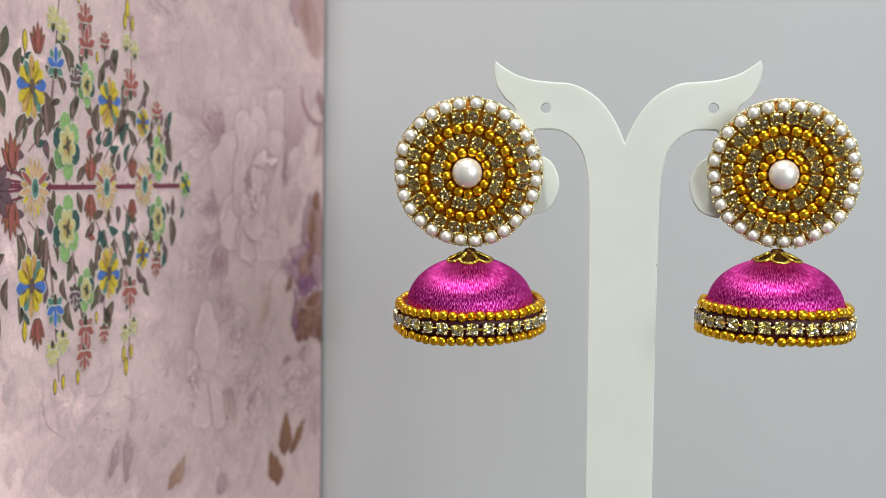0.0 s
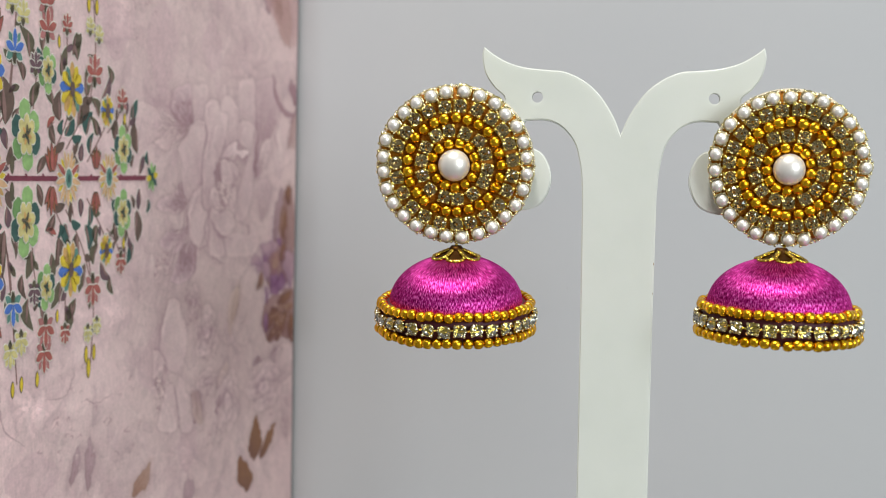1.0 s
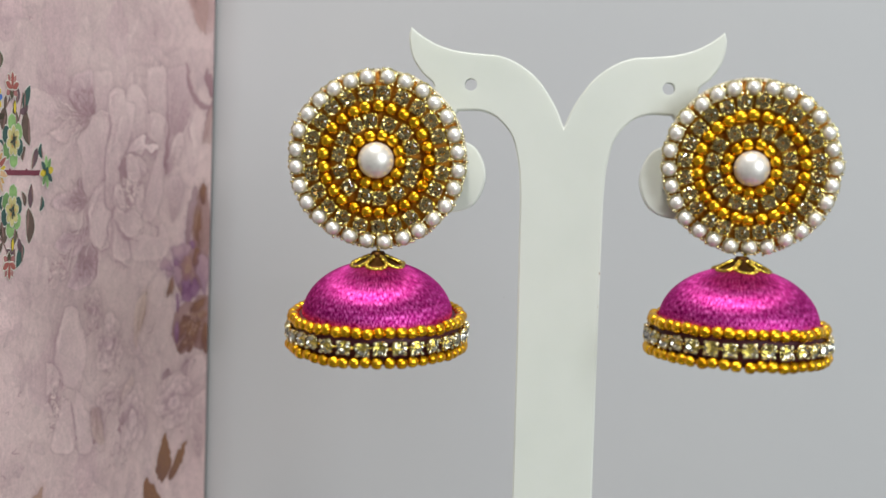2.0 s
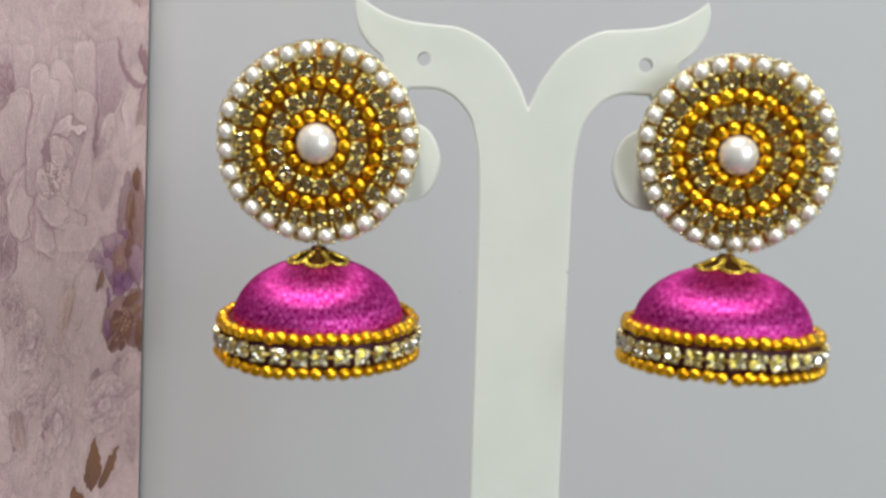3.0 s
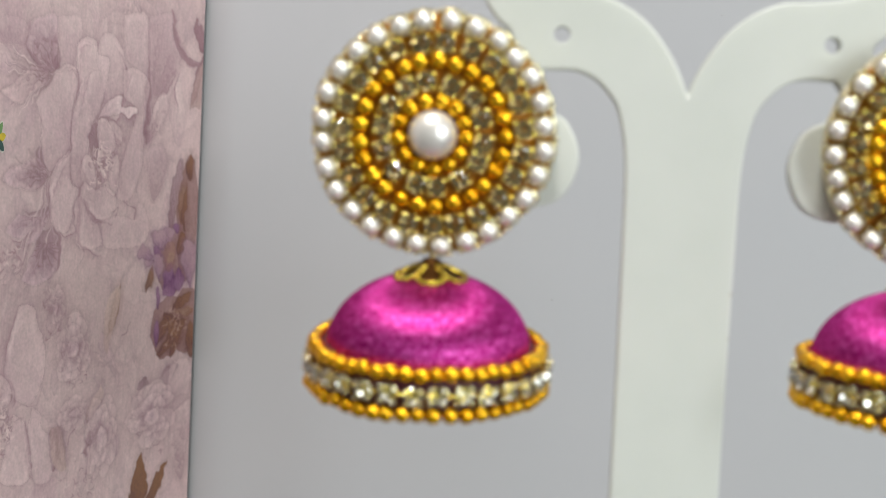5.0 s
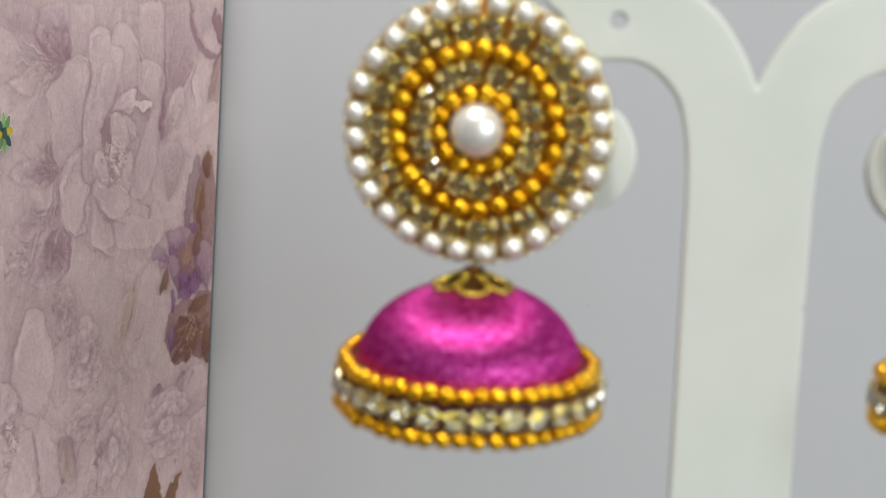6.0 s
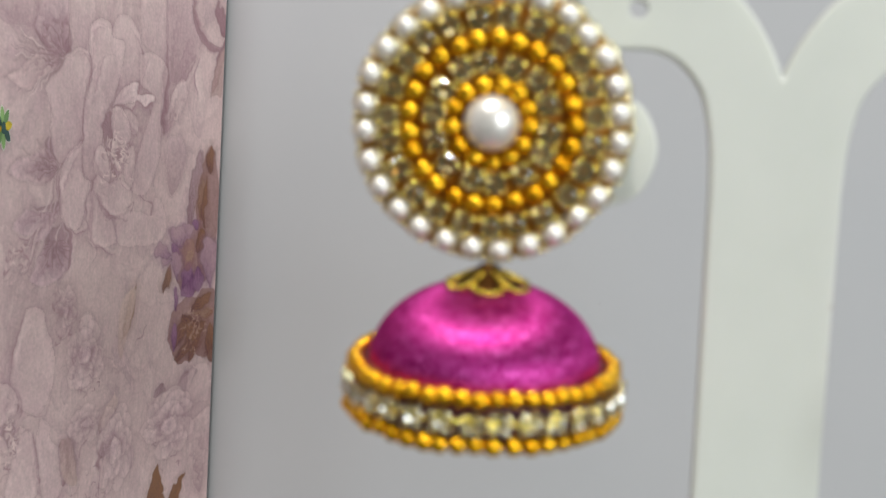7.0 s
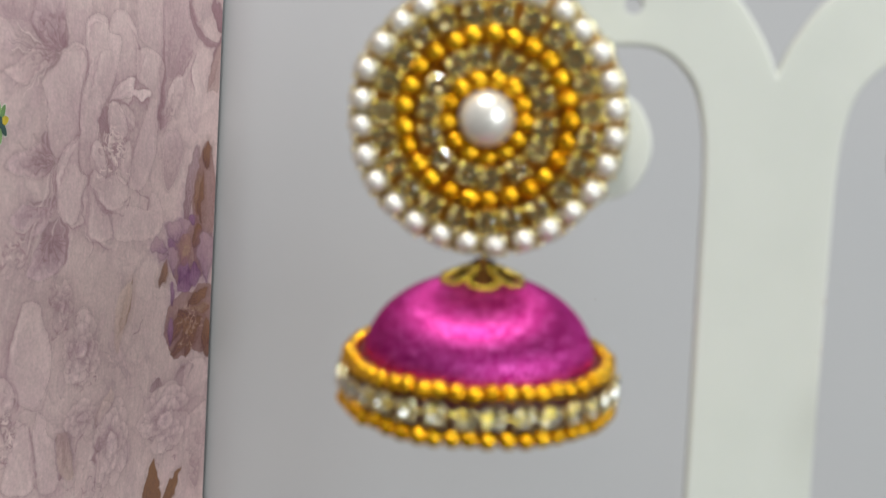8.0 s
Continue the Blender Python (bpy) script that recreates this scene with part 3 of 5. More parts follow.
    for points in (
            ((33.6, 96.1), (29.9, 94.6), (28.2, 97.1)),
            ((51.6, 95.6), (52.8, 91.3), (53.0, 87.3), (58.1, 83.1), (60.6, 80.2)),
            ((58.9, 80.2), (59.6, 76.8), (59.1, 74.3)),
            ((73.0, 68.8), (68.5, 72.7), (61.4, 72.0), (58.6, 74.3)),
            ((73.0, 68.8), (67.9, 67.7), (62.3, 69.8)),
            ((58.0, 70.0), (55.2, 68.3), (55.4, 61.1), (58.8, 58.7)),
            ((59.1, 74.3), (57.4, 80.0), (52.7, 85.3)),
            ((58.1, 72.3), (54.3, 68.9), (50.2, 69.5), (49.7, 77.5), (50.8, 80.8)),
            ((49.7, 77.5), (46.8, 74.2), (42.8, 72.1), (36.0, 72.0)),
            ((48.5, 76.1), (49.1, 68.2), (45.7, 64.7), (38.8, 61.6)),
            ((40.6, 81.0), (35.3, 77.6), (35.2, 84.5))):
        p.fold(points, (0.37, 0.235, 0.255), 0.5)
    for points in (
            ((47.4, 87.5), (48.1, 82.7), (45.9, 78.6)),
            ((69.1, 53.3), (70.6, 47.9), (71.3, 41.6)),
            ((71.7, 39.8), (68.7, 35.7), (69.1, 32.6)),
            ((65.8, 29.4), (63.4, 23.3), (63.4, 16.3)),
            ((43.5, 12.0), (44.3, 19.6), (41.8, 23.5), (37.9, 25.3)),
            ((62.2, 111.4), (61.1, 107.1), (59.5, 103.0)),
            ((68.5, 112.8), (67.9, 108.5), (63.6, 105.2), (59.9, 103.0))):
        p.fold(points, (0.39, 0.255, 0.27), 0.45)
    line = (0.31, 0.19, 0.205)
    for points in (
            ((52.5, 112.6), (51.3, 107.0), (51.1, 102.4), (52.2, 96.6), (52.9, 91.9), (53.0, 87.3), (58.1, 83.1), (60.6, 80.2)),
            ((63.1, 95.8), (62.0, 91.4), (62.7, 88.0), (62.4, 84.7), (59.8, 81.3)),
            ((51.5, 109.9), (50.3, 111.8), (47.9, 112.3), (45.0, 111.7)),
            ((42.7, 105.3), (46.6, 106.1), (49.0, 102.6), (49.8, 96.7)),
            ((41.1, 95.5), (37.8, 91.5), (34.4, 89.7)),
            ((24.8, 118.6), (23.8, 113.7), (24.5, 107.4), (25.0, 104.8)),
            ((60.6, 80.2), (59.8, 74.5), (57.5, 70.1), (55.9, 68.5), (55.7, 64.1), (56.2, 60.6), (59.0, 59.4)),
            ((50.6, 78.0), (50.8, 70.9), (47.1, 64.9), (48.2, 61.4)),
            ((42.2, 97.9), (37.3, 99.4), (34.3, 100.3), (35.8, 97.7), (39.1, 95.7)),
            ((44.0, 94.8), (42.7, 90.0), (38.6, 86.8), (35.2, 88.6)),
            ((70.8, 38.1), (69.9, 36.3), (70.0, 34.4)),
            ((67.6, 32.0), (62.8, 31.3), (60.9, 34.2), (59.9, 35.4)),
            ((65.8, 29.4), (63.8, 23.3), (64.0, 19.9), (62.9, 15.6))):
        p.stroke(points, 0.2, line, 0.35)
        p.stroke([(s + 0.7, z - 0.3) for s, z in points], 0.3, (0.70, 0.575, 0.55), 0.25)
    for points in (
            ((16.2, 26.4), (23.7, 23.0), (26.3, 21.8)),
            ((27.7, 47.1), (28.7, 45.0), (31.1, 44.0)),
            ((48.0, 24.0), (49.8, 22.5), (50.5, 21.4)),
            ((43.5, 12.0), (43.9, 19.6), (42.5, 22.4), (39.8, 23.8)),
            ((59.2, 102.8), (54.0, 106.2), (52.1, 104.1)),
            ((37.7, 73.2), (34.3, 74.6), (35.6, 71.9)),
            ((31.7, 76.2), (28.0, 74.3), (27.8, 71.1)),
            ((44.6, 71.4), (39.6, 71.0), (36.1, 70.0)),
            ((90.8, 140.9), (87.0, 138.2), (84.5, 134.5)),
            ((135.0, 39.7), (134.9, 29.5), (129.8, 22.9), (125.7, 20.0)),
            ((105.8, 30.1), (98.6, 28.4), (93.3, 30.1)),
            ((119.3, 31.8), (110.4, 32.2), (109.0, 38.3))):
        p.stroke(points, 0.24, line, 0.6)
    for points in (
            ((60.4, 79.1), (62.0, 73.4), (65.8, 65.6), (69.7, 60.2)),
            ((60.3, 76.8), (61.4, 71.1), (64.7, 63.3), (66.9, 59.2)),
            ((60.8, 80.2), (63.2, 73.4), (67.5, 65.7)),
            ((58.3, 69.9), (61.5, 64.3), (65.2, 60.0))):
        p.stroke(points, 0.26, (0.36, 0.24, 0.25), 0.7)
        p.stroke([(s + 0.8, z + 0.4) for s, z in points], 0.22, (0.62, 0.50, 0.48), 0.7)
    for points in (
            ((60.0, 102.4), (67.6, 101.2), (75.8, 98.9)),
            ((60.0, 102.4), (66.1, 104.4), (73.4, 106.0)),
            ((60.0, 102.4), (65.0, 99.5), (70.3, 96.2)),
            ((60.0, 102.4), (67.6, 102.6), (74.0, 102.0)),
            ((60.0, 102.4), (62.4, 99.2), (65.7, 97.3)),
            ((60.6, 80.8), (64.2, 83.5), (66.9, 86.7)),
            ((60.6, 80.8), (65.0, 81.8), (70.1, 85.0))):
        p.stroke(points, 0.7, (0.38, 0.28, 0.27), 0.55)
    for k in range(20):
        a = radians(rng.uniform(-35, 65))
        reach = rng.uniform(6, 15)
        p.stroke([(60.5, 102.2), (60.5 + 0.5 * reach * math.cos(a), 102.2 - 0.35 * reach * math.sin(a)), (60.5 + reach * math.cos(a), 102.2 - 0.75 * reach * math.sin(a))], 0.22, rng.choice(((0.35, 0.25, 0.25), (0.68, 0.56, 0.53))), 0.6)
    for points in (
            ((15.3, 122.5), (12.6, 117.0), (10.1, 113.0), (6.6, 111.0), (1.0, 110.2)),):
        p.stroke(points, 1.0, (0.36, 0.225, 0.24), 0.9)
    for k, (s, z, rs, rz, count) in enumerate(((41.4, 83.8, 2.6, 3.0, 60), (57.4, 51.4, 1.9, 4.8, 26), (51.5, 42.6, 2.5, 5.1, 30), (47.0, 40.2, 2.1, 3.9, 20), (71.5, 63.6, 3.4, 2.9, 16),
                                               (71.5, 28.2, 2.2, 4.9, 24), (18.1, 20.0, 6.4, 7.3, 24), (45.0, 12.0, 8.0, 8.0, 20), (100.0, 20.0, 20.0, 12.0, 30), (90.0, 140.0, 15.0, 10.0, 24))):
        p.scribble(s, z, rs, rz, count, (0.33, 0.20, 0.215), k)
        p.scribble(s, z, rs, rz, count // 2, (0.64, 0.52, 0.49), k + 50)
    # the full-blown rose, the leaves beside it and the small roses below
    p.shape(((58.8, 116.1), (58.1, 111.1), (58, 105.8), (53.3, 106.3), (51.7, 110.2), (50.4, 112.3), (51.2, 117.1)), (53.3, 106.6), PALE, BLUSH, 0.36, 0.3)
    p.shape(((34.7, 119.4), (25.3, 120.7), (24.7, 112.6), (24.8, 105.7), (29.8, 107.4), (33.7, 110.4)), (27.7, 107.9), PALE, BLUSH, 0.4, 0.4)
    p.shape(((24.2, 120.8), (15.2, 122), (13.7, 116.4), (9.7, 111.6), (14.1, 106), (18.4, 101.8), (22.9, 102), (24.3, 109.5)), (20.8, 102.9), BLUSH, DUSK, 0.5, 0.5)
    p.shape(((63.5, 98.9), (61, 100.8), (58.6, 104.1), (55.6, 106.1), (52.4, 106.1), (51.4, 103.9), (51, 99.9), (52.4, 96.9), (52.6, 92.8), (53.7, 87), (56.6, 83.8), (59.6, 82.3), (61.9, 84.5), (63, 89.5), (62.8, 93.4), (64.7, 97.1)), (53.4, 89.9), PALE, BLUSH, 0.43, 0.5)
    p.shape(((44.5, 107.5), (44.3, 111.6), (41.5, 114.3), (37.5, 114.2), (34.2, 110.3), (33.4, 105.5), (34.1, 100.6), (39.6, 98.9), (41.9, 96.4), (41.7, 100.6)), (40.6, 98.9), PALE, BLUSH, 0.43, 0.5)
    p.shape(((34, 106.7), (29.8, 107.4), (24.8, 105.7), (23, 102.7), (24.3, 97.5), (25.5, 90.5), (26.1, 82.9), (30, 76.6), (35.2, 77.2), (34.5, 82.7), (31.8, 89), (28.6, 97.2), (33.6, 100.6)), (32.6, 85.3), PALE, BLUSH, 0.43, 0.55)
    p.shape(((50.2, 99.9), (51.2, 104.5), (51.9, 109.6), (50.4, 112), (48.1, 112.8), (44.8, 112.4), (44.1, 109.3), (40.1, 108.5), (40.8, 103.1), (42.5, 97.5), (44.7, 95), (46, 91.4), (46.7, 87.2), (47.4, 82.5), (49.1, 79.2), (51.5, 80.1), (52.9, 84.7), (52.5, 91.7), (51.9, 96.3)), (46.3, 88.4), PALE, BLUSH, 0.47, 0.6)
    p.shape(((45.9, 93.2), (44, 93.9), (43, 89.8), (40.9, 86.8), (36.8, 86.4), (38.1, 82.1), (41.4, 79.9), (43.5, 82.6), (45.2, 86.1), (46.6, 89)), (44, 89.7), (0.46, 0.33, 0.34), DUSK, 0.85, 0.2)
    p.shape(((48.5, 84.8), (46.7, 86.7), (44.1, 83.8), (43.6, 80.2), (44.2, 77.8), (47.2, 78.4), (48.7, 81.3)), (45.8, 79), PALE, BLUSH, 0.5, 0.5)
    p.shape(((38.8, 85.1), (35.8, 87), (34.5, 82.7), (35.3, 79), (38, 80.2)), (37.5, 80.2), PALE, BLUSH, 0.5, 0.5)
    p.shape(((40.3, 95), (36.3, 94.3), (33.9, 92), (34.4, 89.5), (37, 90), (39.2, 92.9)), (36, 90.1), PALE, BLUSH, 0.5, 0.6)
    p.shape(((43.7, 94.5), (40.3, 95), (37.7, 92.4), (36.5, 88.8), (38.9, 86.9), (41.4, 87.4), (43.5, 90.3)), (40.9, 88), PALE, BLUSH, 0.54, 0.7)
    p.shape(((43.3, 95.1), (41.5, 97.6), (38.6, 99.6), (34.1, 100.4), (34.5, 98.1), (29.2, 98.1), (28, 96.7), (31.7, 95.2), (34.4, 96.6), (39.4, 95.7)), (41.4, 95.5), (0.72, 0.585, 0.56), BLUSH, 0.75, 0.8)
    p.shape(((53.2, 87.3), (57.5, 84), (59.5, 80), (59.3, 72.6), (56.8, 69.7), (52.7, 69.6), (51.1, 74.3), (50, 78.4), (52.4, 80.1)), (53.1, 85.9), PALE, BLUSH, 0.43, 0.6)
    p.shape(((49.1, 78.9), (47.3, 80.1), (43.8, 78.4), (39.4, 79.6), (35.2, 77.2), (36.1, 74.1), (38.9, 71.4), (43.9, 72.4), (47.9, 75.4)), (42.3, 78.4), PALE, BLUSH, 0.43, 0.55)
    p.shape(((50.7, 75.4), (48.5, 77.2), (45.9, 72.4), (41.9, 70.5), (40.6, 65.6), (48.3, 65.3), (50.5, 70.7)), (48.5, 76.6), PALE, BLUSH, 0.36, 0.45)
    p.shape(((40.9, 71.1), (35, 72.6), (27.5, 71.2), (26.9, 75.6), (23.3, 74), (21.8, 68.8), (24.9, 65.1), (38.6, 65)), (29.8, 74.1), PALE, BLUSH, 0.32, 0.4)
    p.shape(((25.4, 89.9), (23.5, 94.4), (19.5, 101), (16.2, 102.6), (15.3, 98.7), (17.9, 94.1), (22.2, 90.6)), (24.4, 90.6), PALE, DUSK, 0.6, 0.5)
    p.shape(((22.7, 89.3), (17.6, 89.5), (15, 85.7), (15.8, 80.5), (20.1, 75.9), (22.7, 81.7)), (19.6, 77.2), BLUSH, DUSK, 0.55, 0.45)
    p.shape(((15, 119.5), (13.9, 119.3), (11.4, 115.4), (6.8, 112.3), (0.1, 111.6), (-0, 110.2), (7.2, 110.4), (12.3, 113.3)), (15, 119.5), DUSK, DUSK, 0.75, 0.1)
    p.shape(((5.8, 98.7), (4.4, 104.8), (1.6, 110.5), (-0.2, 110.6), (0.3, 100.4), (2.7, 99.6)), (4, 99.5), (0.46, 0.33, 0.30), (0.38, 0.26, 0.24), 0.7, 0.1)
    p.shape(((68.9, 108.8), (67.1, 113.9), (64.3, 115.3), (58.8, 116.1), (58.1, 105.5), (61.3, 105.6), (65.5, 106.4)), (59.1, 104.9), (0.55, 0.415, 0.42), DUSK, 0.75, 0.4)
    p.shape(((60.5, 104.4), (61.7, 105.7), (65.5, 104.7), (69.5, 103), (73.3, 99.8), (75.6, 98.7), (70.6, 96.2), (66, 98.7), (61.2, 101.2)), (59.9, 103.9), (0.62, 0.48, 0.46), DUSK, 0.7, 0.4)
    p.shape(((78.5, 112.4), (74, 114), (68.8, 113.4), (69.4, 109.3), (73.7, 108.2), (78.4, 108.7)), (73.7, 108.2), BLUSH, DUSK, 0.4, 0.3)
    p.shape(((59.9, 81.6), (63.7, 85.3), (69.4, 83.7), (74.5, 81.5), (72.4, 79.3), (65.8, 78.2), (61.7, 79.4)), (59.9, 81.6), (0.59, 0.45, 0.45), DUSK, 0.75, 0.4)
    p.shape(((60.2, 75.5), (62.2, 72.9), (68.1, 73.3), (69.3, 73.8), (73.6, 69.7), (68.7, 68.2), (64.6, 69.3), (67, 66.6), (62.8, 67.6), (59.4, 72.6)), (60.2, 75.5), (0.52, 0.385, 0.40), DUSK, 0.75, 0.4)
    p.shape(((68.1, 59.2), (65.8, 63.6), (62.5, 66.9), (56.3, 66.6), (55.9, 61.9), (58.2, 59.1), (63.8, 57.6)), (60.8, 66.2), (0.54, 0.40, 0.42), DUSK, 0.75, 0.4)
    p.shape(((68.7, 53.6), (63.6, 53.1), (62.1, 49), (59.7, 44.6), (59.8, 38.2), (62.6, 32.8), (66, 32.1), (70.4, 35.7), (72.2, 40.4), (70.9, 47.6)), (66.1, 32.7), PALE, BLUSH, 0.43, 0.55)
    p.shape(((75.4, 40.3), (72.2, 39.3), (69.9, 35.6), (71.1, 33), (74.2, 31.8), (75.1, 31.9)), (71.9, 33.1), PALE, BLUSH, 0.43, 0.6)
    p.shape(((68.9, 30.9), (65.1, 27.4), (63.4, 21.8), (63.5, 16), (67.8, 15.5), (72.8, 16.9), (71.5, 23.4)), (69.3, 30.4), PALE, BLUSH, 0.43, 0.6)
    p.shape(((63.4, 31.1), (60.7, 29.5), (59.8, 25.8), (55, 22.6), (55.9, 14.4), (61.7, 14.4), (62.9, 20.6), (64.1, 26.6)), (64.2, 30.7), PALE, BLUSH, 0.36, 0.45)
    p.shape(((57, 25.8), (55.1, 26.1), (53.3, 25.3), (51.3, 20.1), (50.8, 15), (54.5, 16.3), (56.7, 19.9)), (54.2, 25.4), (0.50, 0.375, 0.335), (0.38, 0.265, 0.25), 0.75, 0.3)
    p.shape(((33.2, 56), (32.2, 53.7), (34.3, 47.5), (36.5, 40.8), (38.1, 41.3), (38.9, 47.3), (37.7, 53.2)), (37, 40.8), (0.56, 0.435, 0.385), (0.42, 0.30, 0.27), 0.7, 0.25)
    p.shape(((39.1, 33.5), (37.8, 30.8), (41.2, 26.3), (44.2, 25.2), (43.9, 28.6)), (43.7, 25.5), (0.55, 0.42, 0.38), (0.42, 0.30, 0.28), 0.65, 0.2)
    p.shape(((16.5, 30.3), (12.5, 32.5), (7.2, 34.6), (9.4, 30.7), (12.3, 29.6)), (16, 30.2), BLUSH, (0.40, 0.29, 0.29), 0.75, 0.2)
    p.shape(((8.7, 21.6), (4.5, 23), (0.1, 23.7), (0.4, 15.2), (0.9, 8.2), (3.7, 2.9), (8.5, 9.7), (9.5, 15.5)), (3.1, 3.7), PALE, DUSK, 0.6, 0.5)
    p.shape(((10.3, 34.9), (1.5, 34.2), (0.9, 26), (6, 26), (10.2, 24.6), (11.2, 30.2)), (9.7, 25.9), PALE, BLUSH, 0.36, 0.4)
    p.shape(((20.6, 152.7), (-0.7, 155.8), (-0.7, 136), (6.6, 132.9), (13.8, 140.1), (18.8, 145.3)), (20.6, 150), (0.46, 0.315, 0.30), (0.38, 0.24, 0.235), 0.7, 0.2)
    p.ruffle(49.5, 42.9, 5.5, 7.0, 9, 1)
    p.ruffle(56.6, 51.9, 2.9, 4.6, 7, 2)
    p.ruffle(38.4, 20.8, 5.5, 9.5, 10, 3)
    p.ruffle(17.8, 22.4, 9.2, 7.2, 10, 4)
    p.ruffle(48.7, 27.5, 4.4, 3.7, 6, 5)
    p.scribble(41.5, 84.3, 3.8, 3.7, 46, (0.33, 0.215, 0.225), 70)
    p.scribble(41.5, 84.3, 3.8, 3.7, 46, (0.66, 0.53, 0.50), 80)
    p.scribble(71.9, 29.1, 2.2, 4.3, 30, (0.33, 0.215, 0.225), 71)
    p.scribble(71.9, 29.1, 2.2, 4.3, 30, (0.66, 0.53, 0.50), 81)
    p.rgb = np.clip(np.array(GROUND) + 1.1 * (p.rgb - np.array(GROUND)), 0.05, 0.92)
    p.rgb *= np.array((1.20, 1.145, 1.145)) * (0.94 + 0.14 * p.fine + 0.10 * p.tooth)[..., None]
    return p


class Flat:
    """Ink laid on the board: flat leaves and petals a hair proud of it, in the board's own s and z."""

    def __init__(self):
        self.bm, self.used, self.level = bmesh.new(), [], 0

    def slot(self, name):
        if name not in self.used:
            self.used.append(name)
        return self.used.index(name)

    def poly(self, pts, colour, layer):
        y = 0.00006 * layer
        face = self.bm.faces.new([self.bm.verts.new((s / 1000, y, (z + 30) / 1000)) for s, z in pts])
        face.material_index = self.slot(colour)

    def leaf(self, s, z, length, width, angle, colour, layer=2, rim="cream", point=0.75, squeeze=0.62, bend=0.0, blunt=0.75, curl=0.0, edge=0.27):
        """A petal from its foot; the print is narrower along the board than upright."""
        a = radians(angle)
        for grow, tint, lift in ((edge, rim, 0), (0.0, colour, 1)):
            if tint is None:
                continue
            pts = []
            n = 9
            for side in (1, -1):
                for k in range(n):
                    t = k / n if side == 1 else 1 - k / n
                    w = side * (width * max(0.0, math.sin(math.pi * t ** point)) ** blunt + (grow if 0 < t < 1 else 0)) + bend * length * math.sin(math.pi * t) + curl * length * t ** 3
                    u = t * length + grow * (2 * t - 1)
                    pts.append((s + squeeze * (u * math.sin(a) + w * math.cos(a)), z + u * math.cos(a) - w * math.sin(a)))
            self.poly(pts, tint, layer + lift)

    def disc(self, s, z, rs, rz, colour, layer=5):
        self.poly([(s + rs * math.cos(2 * math.pi * k / 14), z + rz * math.sin(2 * math.pi * k / 14)) for k in range(14)], colour, layer)

    def stem(self, points, width, colour="stalk", layer=0.5):
        pts = smooth_line([(s, z, 0) for s, z in points], 6)
        for a, b in zip(pts, pts[1:]):
            n = Vector((-(b - a).y, (b - a).x, 0)).normalized() * width / 2
            self.poly([(q.x, q.y) for q in (a - n, b - n, b + n, a + n)], colour, layer)

    def done(self, name, parent, label):
        me = bpy.data.meshes.new(name)
        bmesh.ops.remove_doubles(self.bm, verts=self.bm.verts, dist=1e-7)
        self.bm.to_mesh(me)
        self.bm.free()
        for tint in self.used:
            me.materials.append(INKS[tint])
        return put(name, me, parent, None, label)


AXIS = 87.3


def flower_board():
    root = new("flower_board")
    root.matrix_basis = pose(CORNER[0], CORNER[1], TOP, 0, 0, TURN - 90)
    tagged(root, "pink board with a printed rose pattern and enamelled flower spray", "printed board")
    bm = bmesh.new()
    # unseen upper part added to the board to keep light off the grey corner
    box(bm, 0.0002, 0.24, -0.004, -0.0002, 0.0, 0.36)
    bmesh.ops.bevel(bm, geom=bm.edges[:], offset=0.0005, segments=2, affect="EDGES")
    part("board", bm, BOARD, root, "", smooth=False)
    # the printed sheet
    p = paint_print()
    me = bpy.data.meshes.new("printed_sheet")
    ns, nz = p.ns, p.nz
    co = np.stack((p.s.ravel() / 1000 + 0.0001, np.zeros(ns * nz), (p.z.ravel() - p.low) / 1000), 1)
    i, j = np.meshgrid(np.arange(ns - 1), np.arange(nz - 1), indexing="ij")
    q = (i * nz + j).ravel()
    faces = np.stack((q, q + 1, q + nz + 1, q + nz), 1)
    me.vertices.add(len(co))
    me.vertices.foreach_set("co", co.ravel())
    me.loops.add(faces.size)
    me.loops.foreach_set("vertex_index", faces.ravel())
    me.polygons.add(len(faces))
    me.polygons.foreach_set("loop_start", np.arange(len(faces)) * 4)
    me.update(calc_edges=True)
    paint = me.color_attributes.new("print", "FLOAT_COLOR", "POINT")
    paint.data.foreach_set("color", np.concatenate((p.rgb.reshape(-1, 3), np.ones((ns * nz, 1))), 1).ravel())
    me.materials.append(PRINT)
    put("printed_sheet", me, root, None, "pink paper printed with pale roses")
    # the enamelled spray, the same above and below its axis
    for side in (1, -1):
        mirror(root, side)
    axis_flowers(root)
    return root


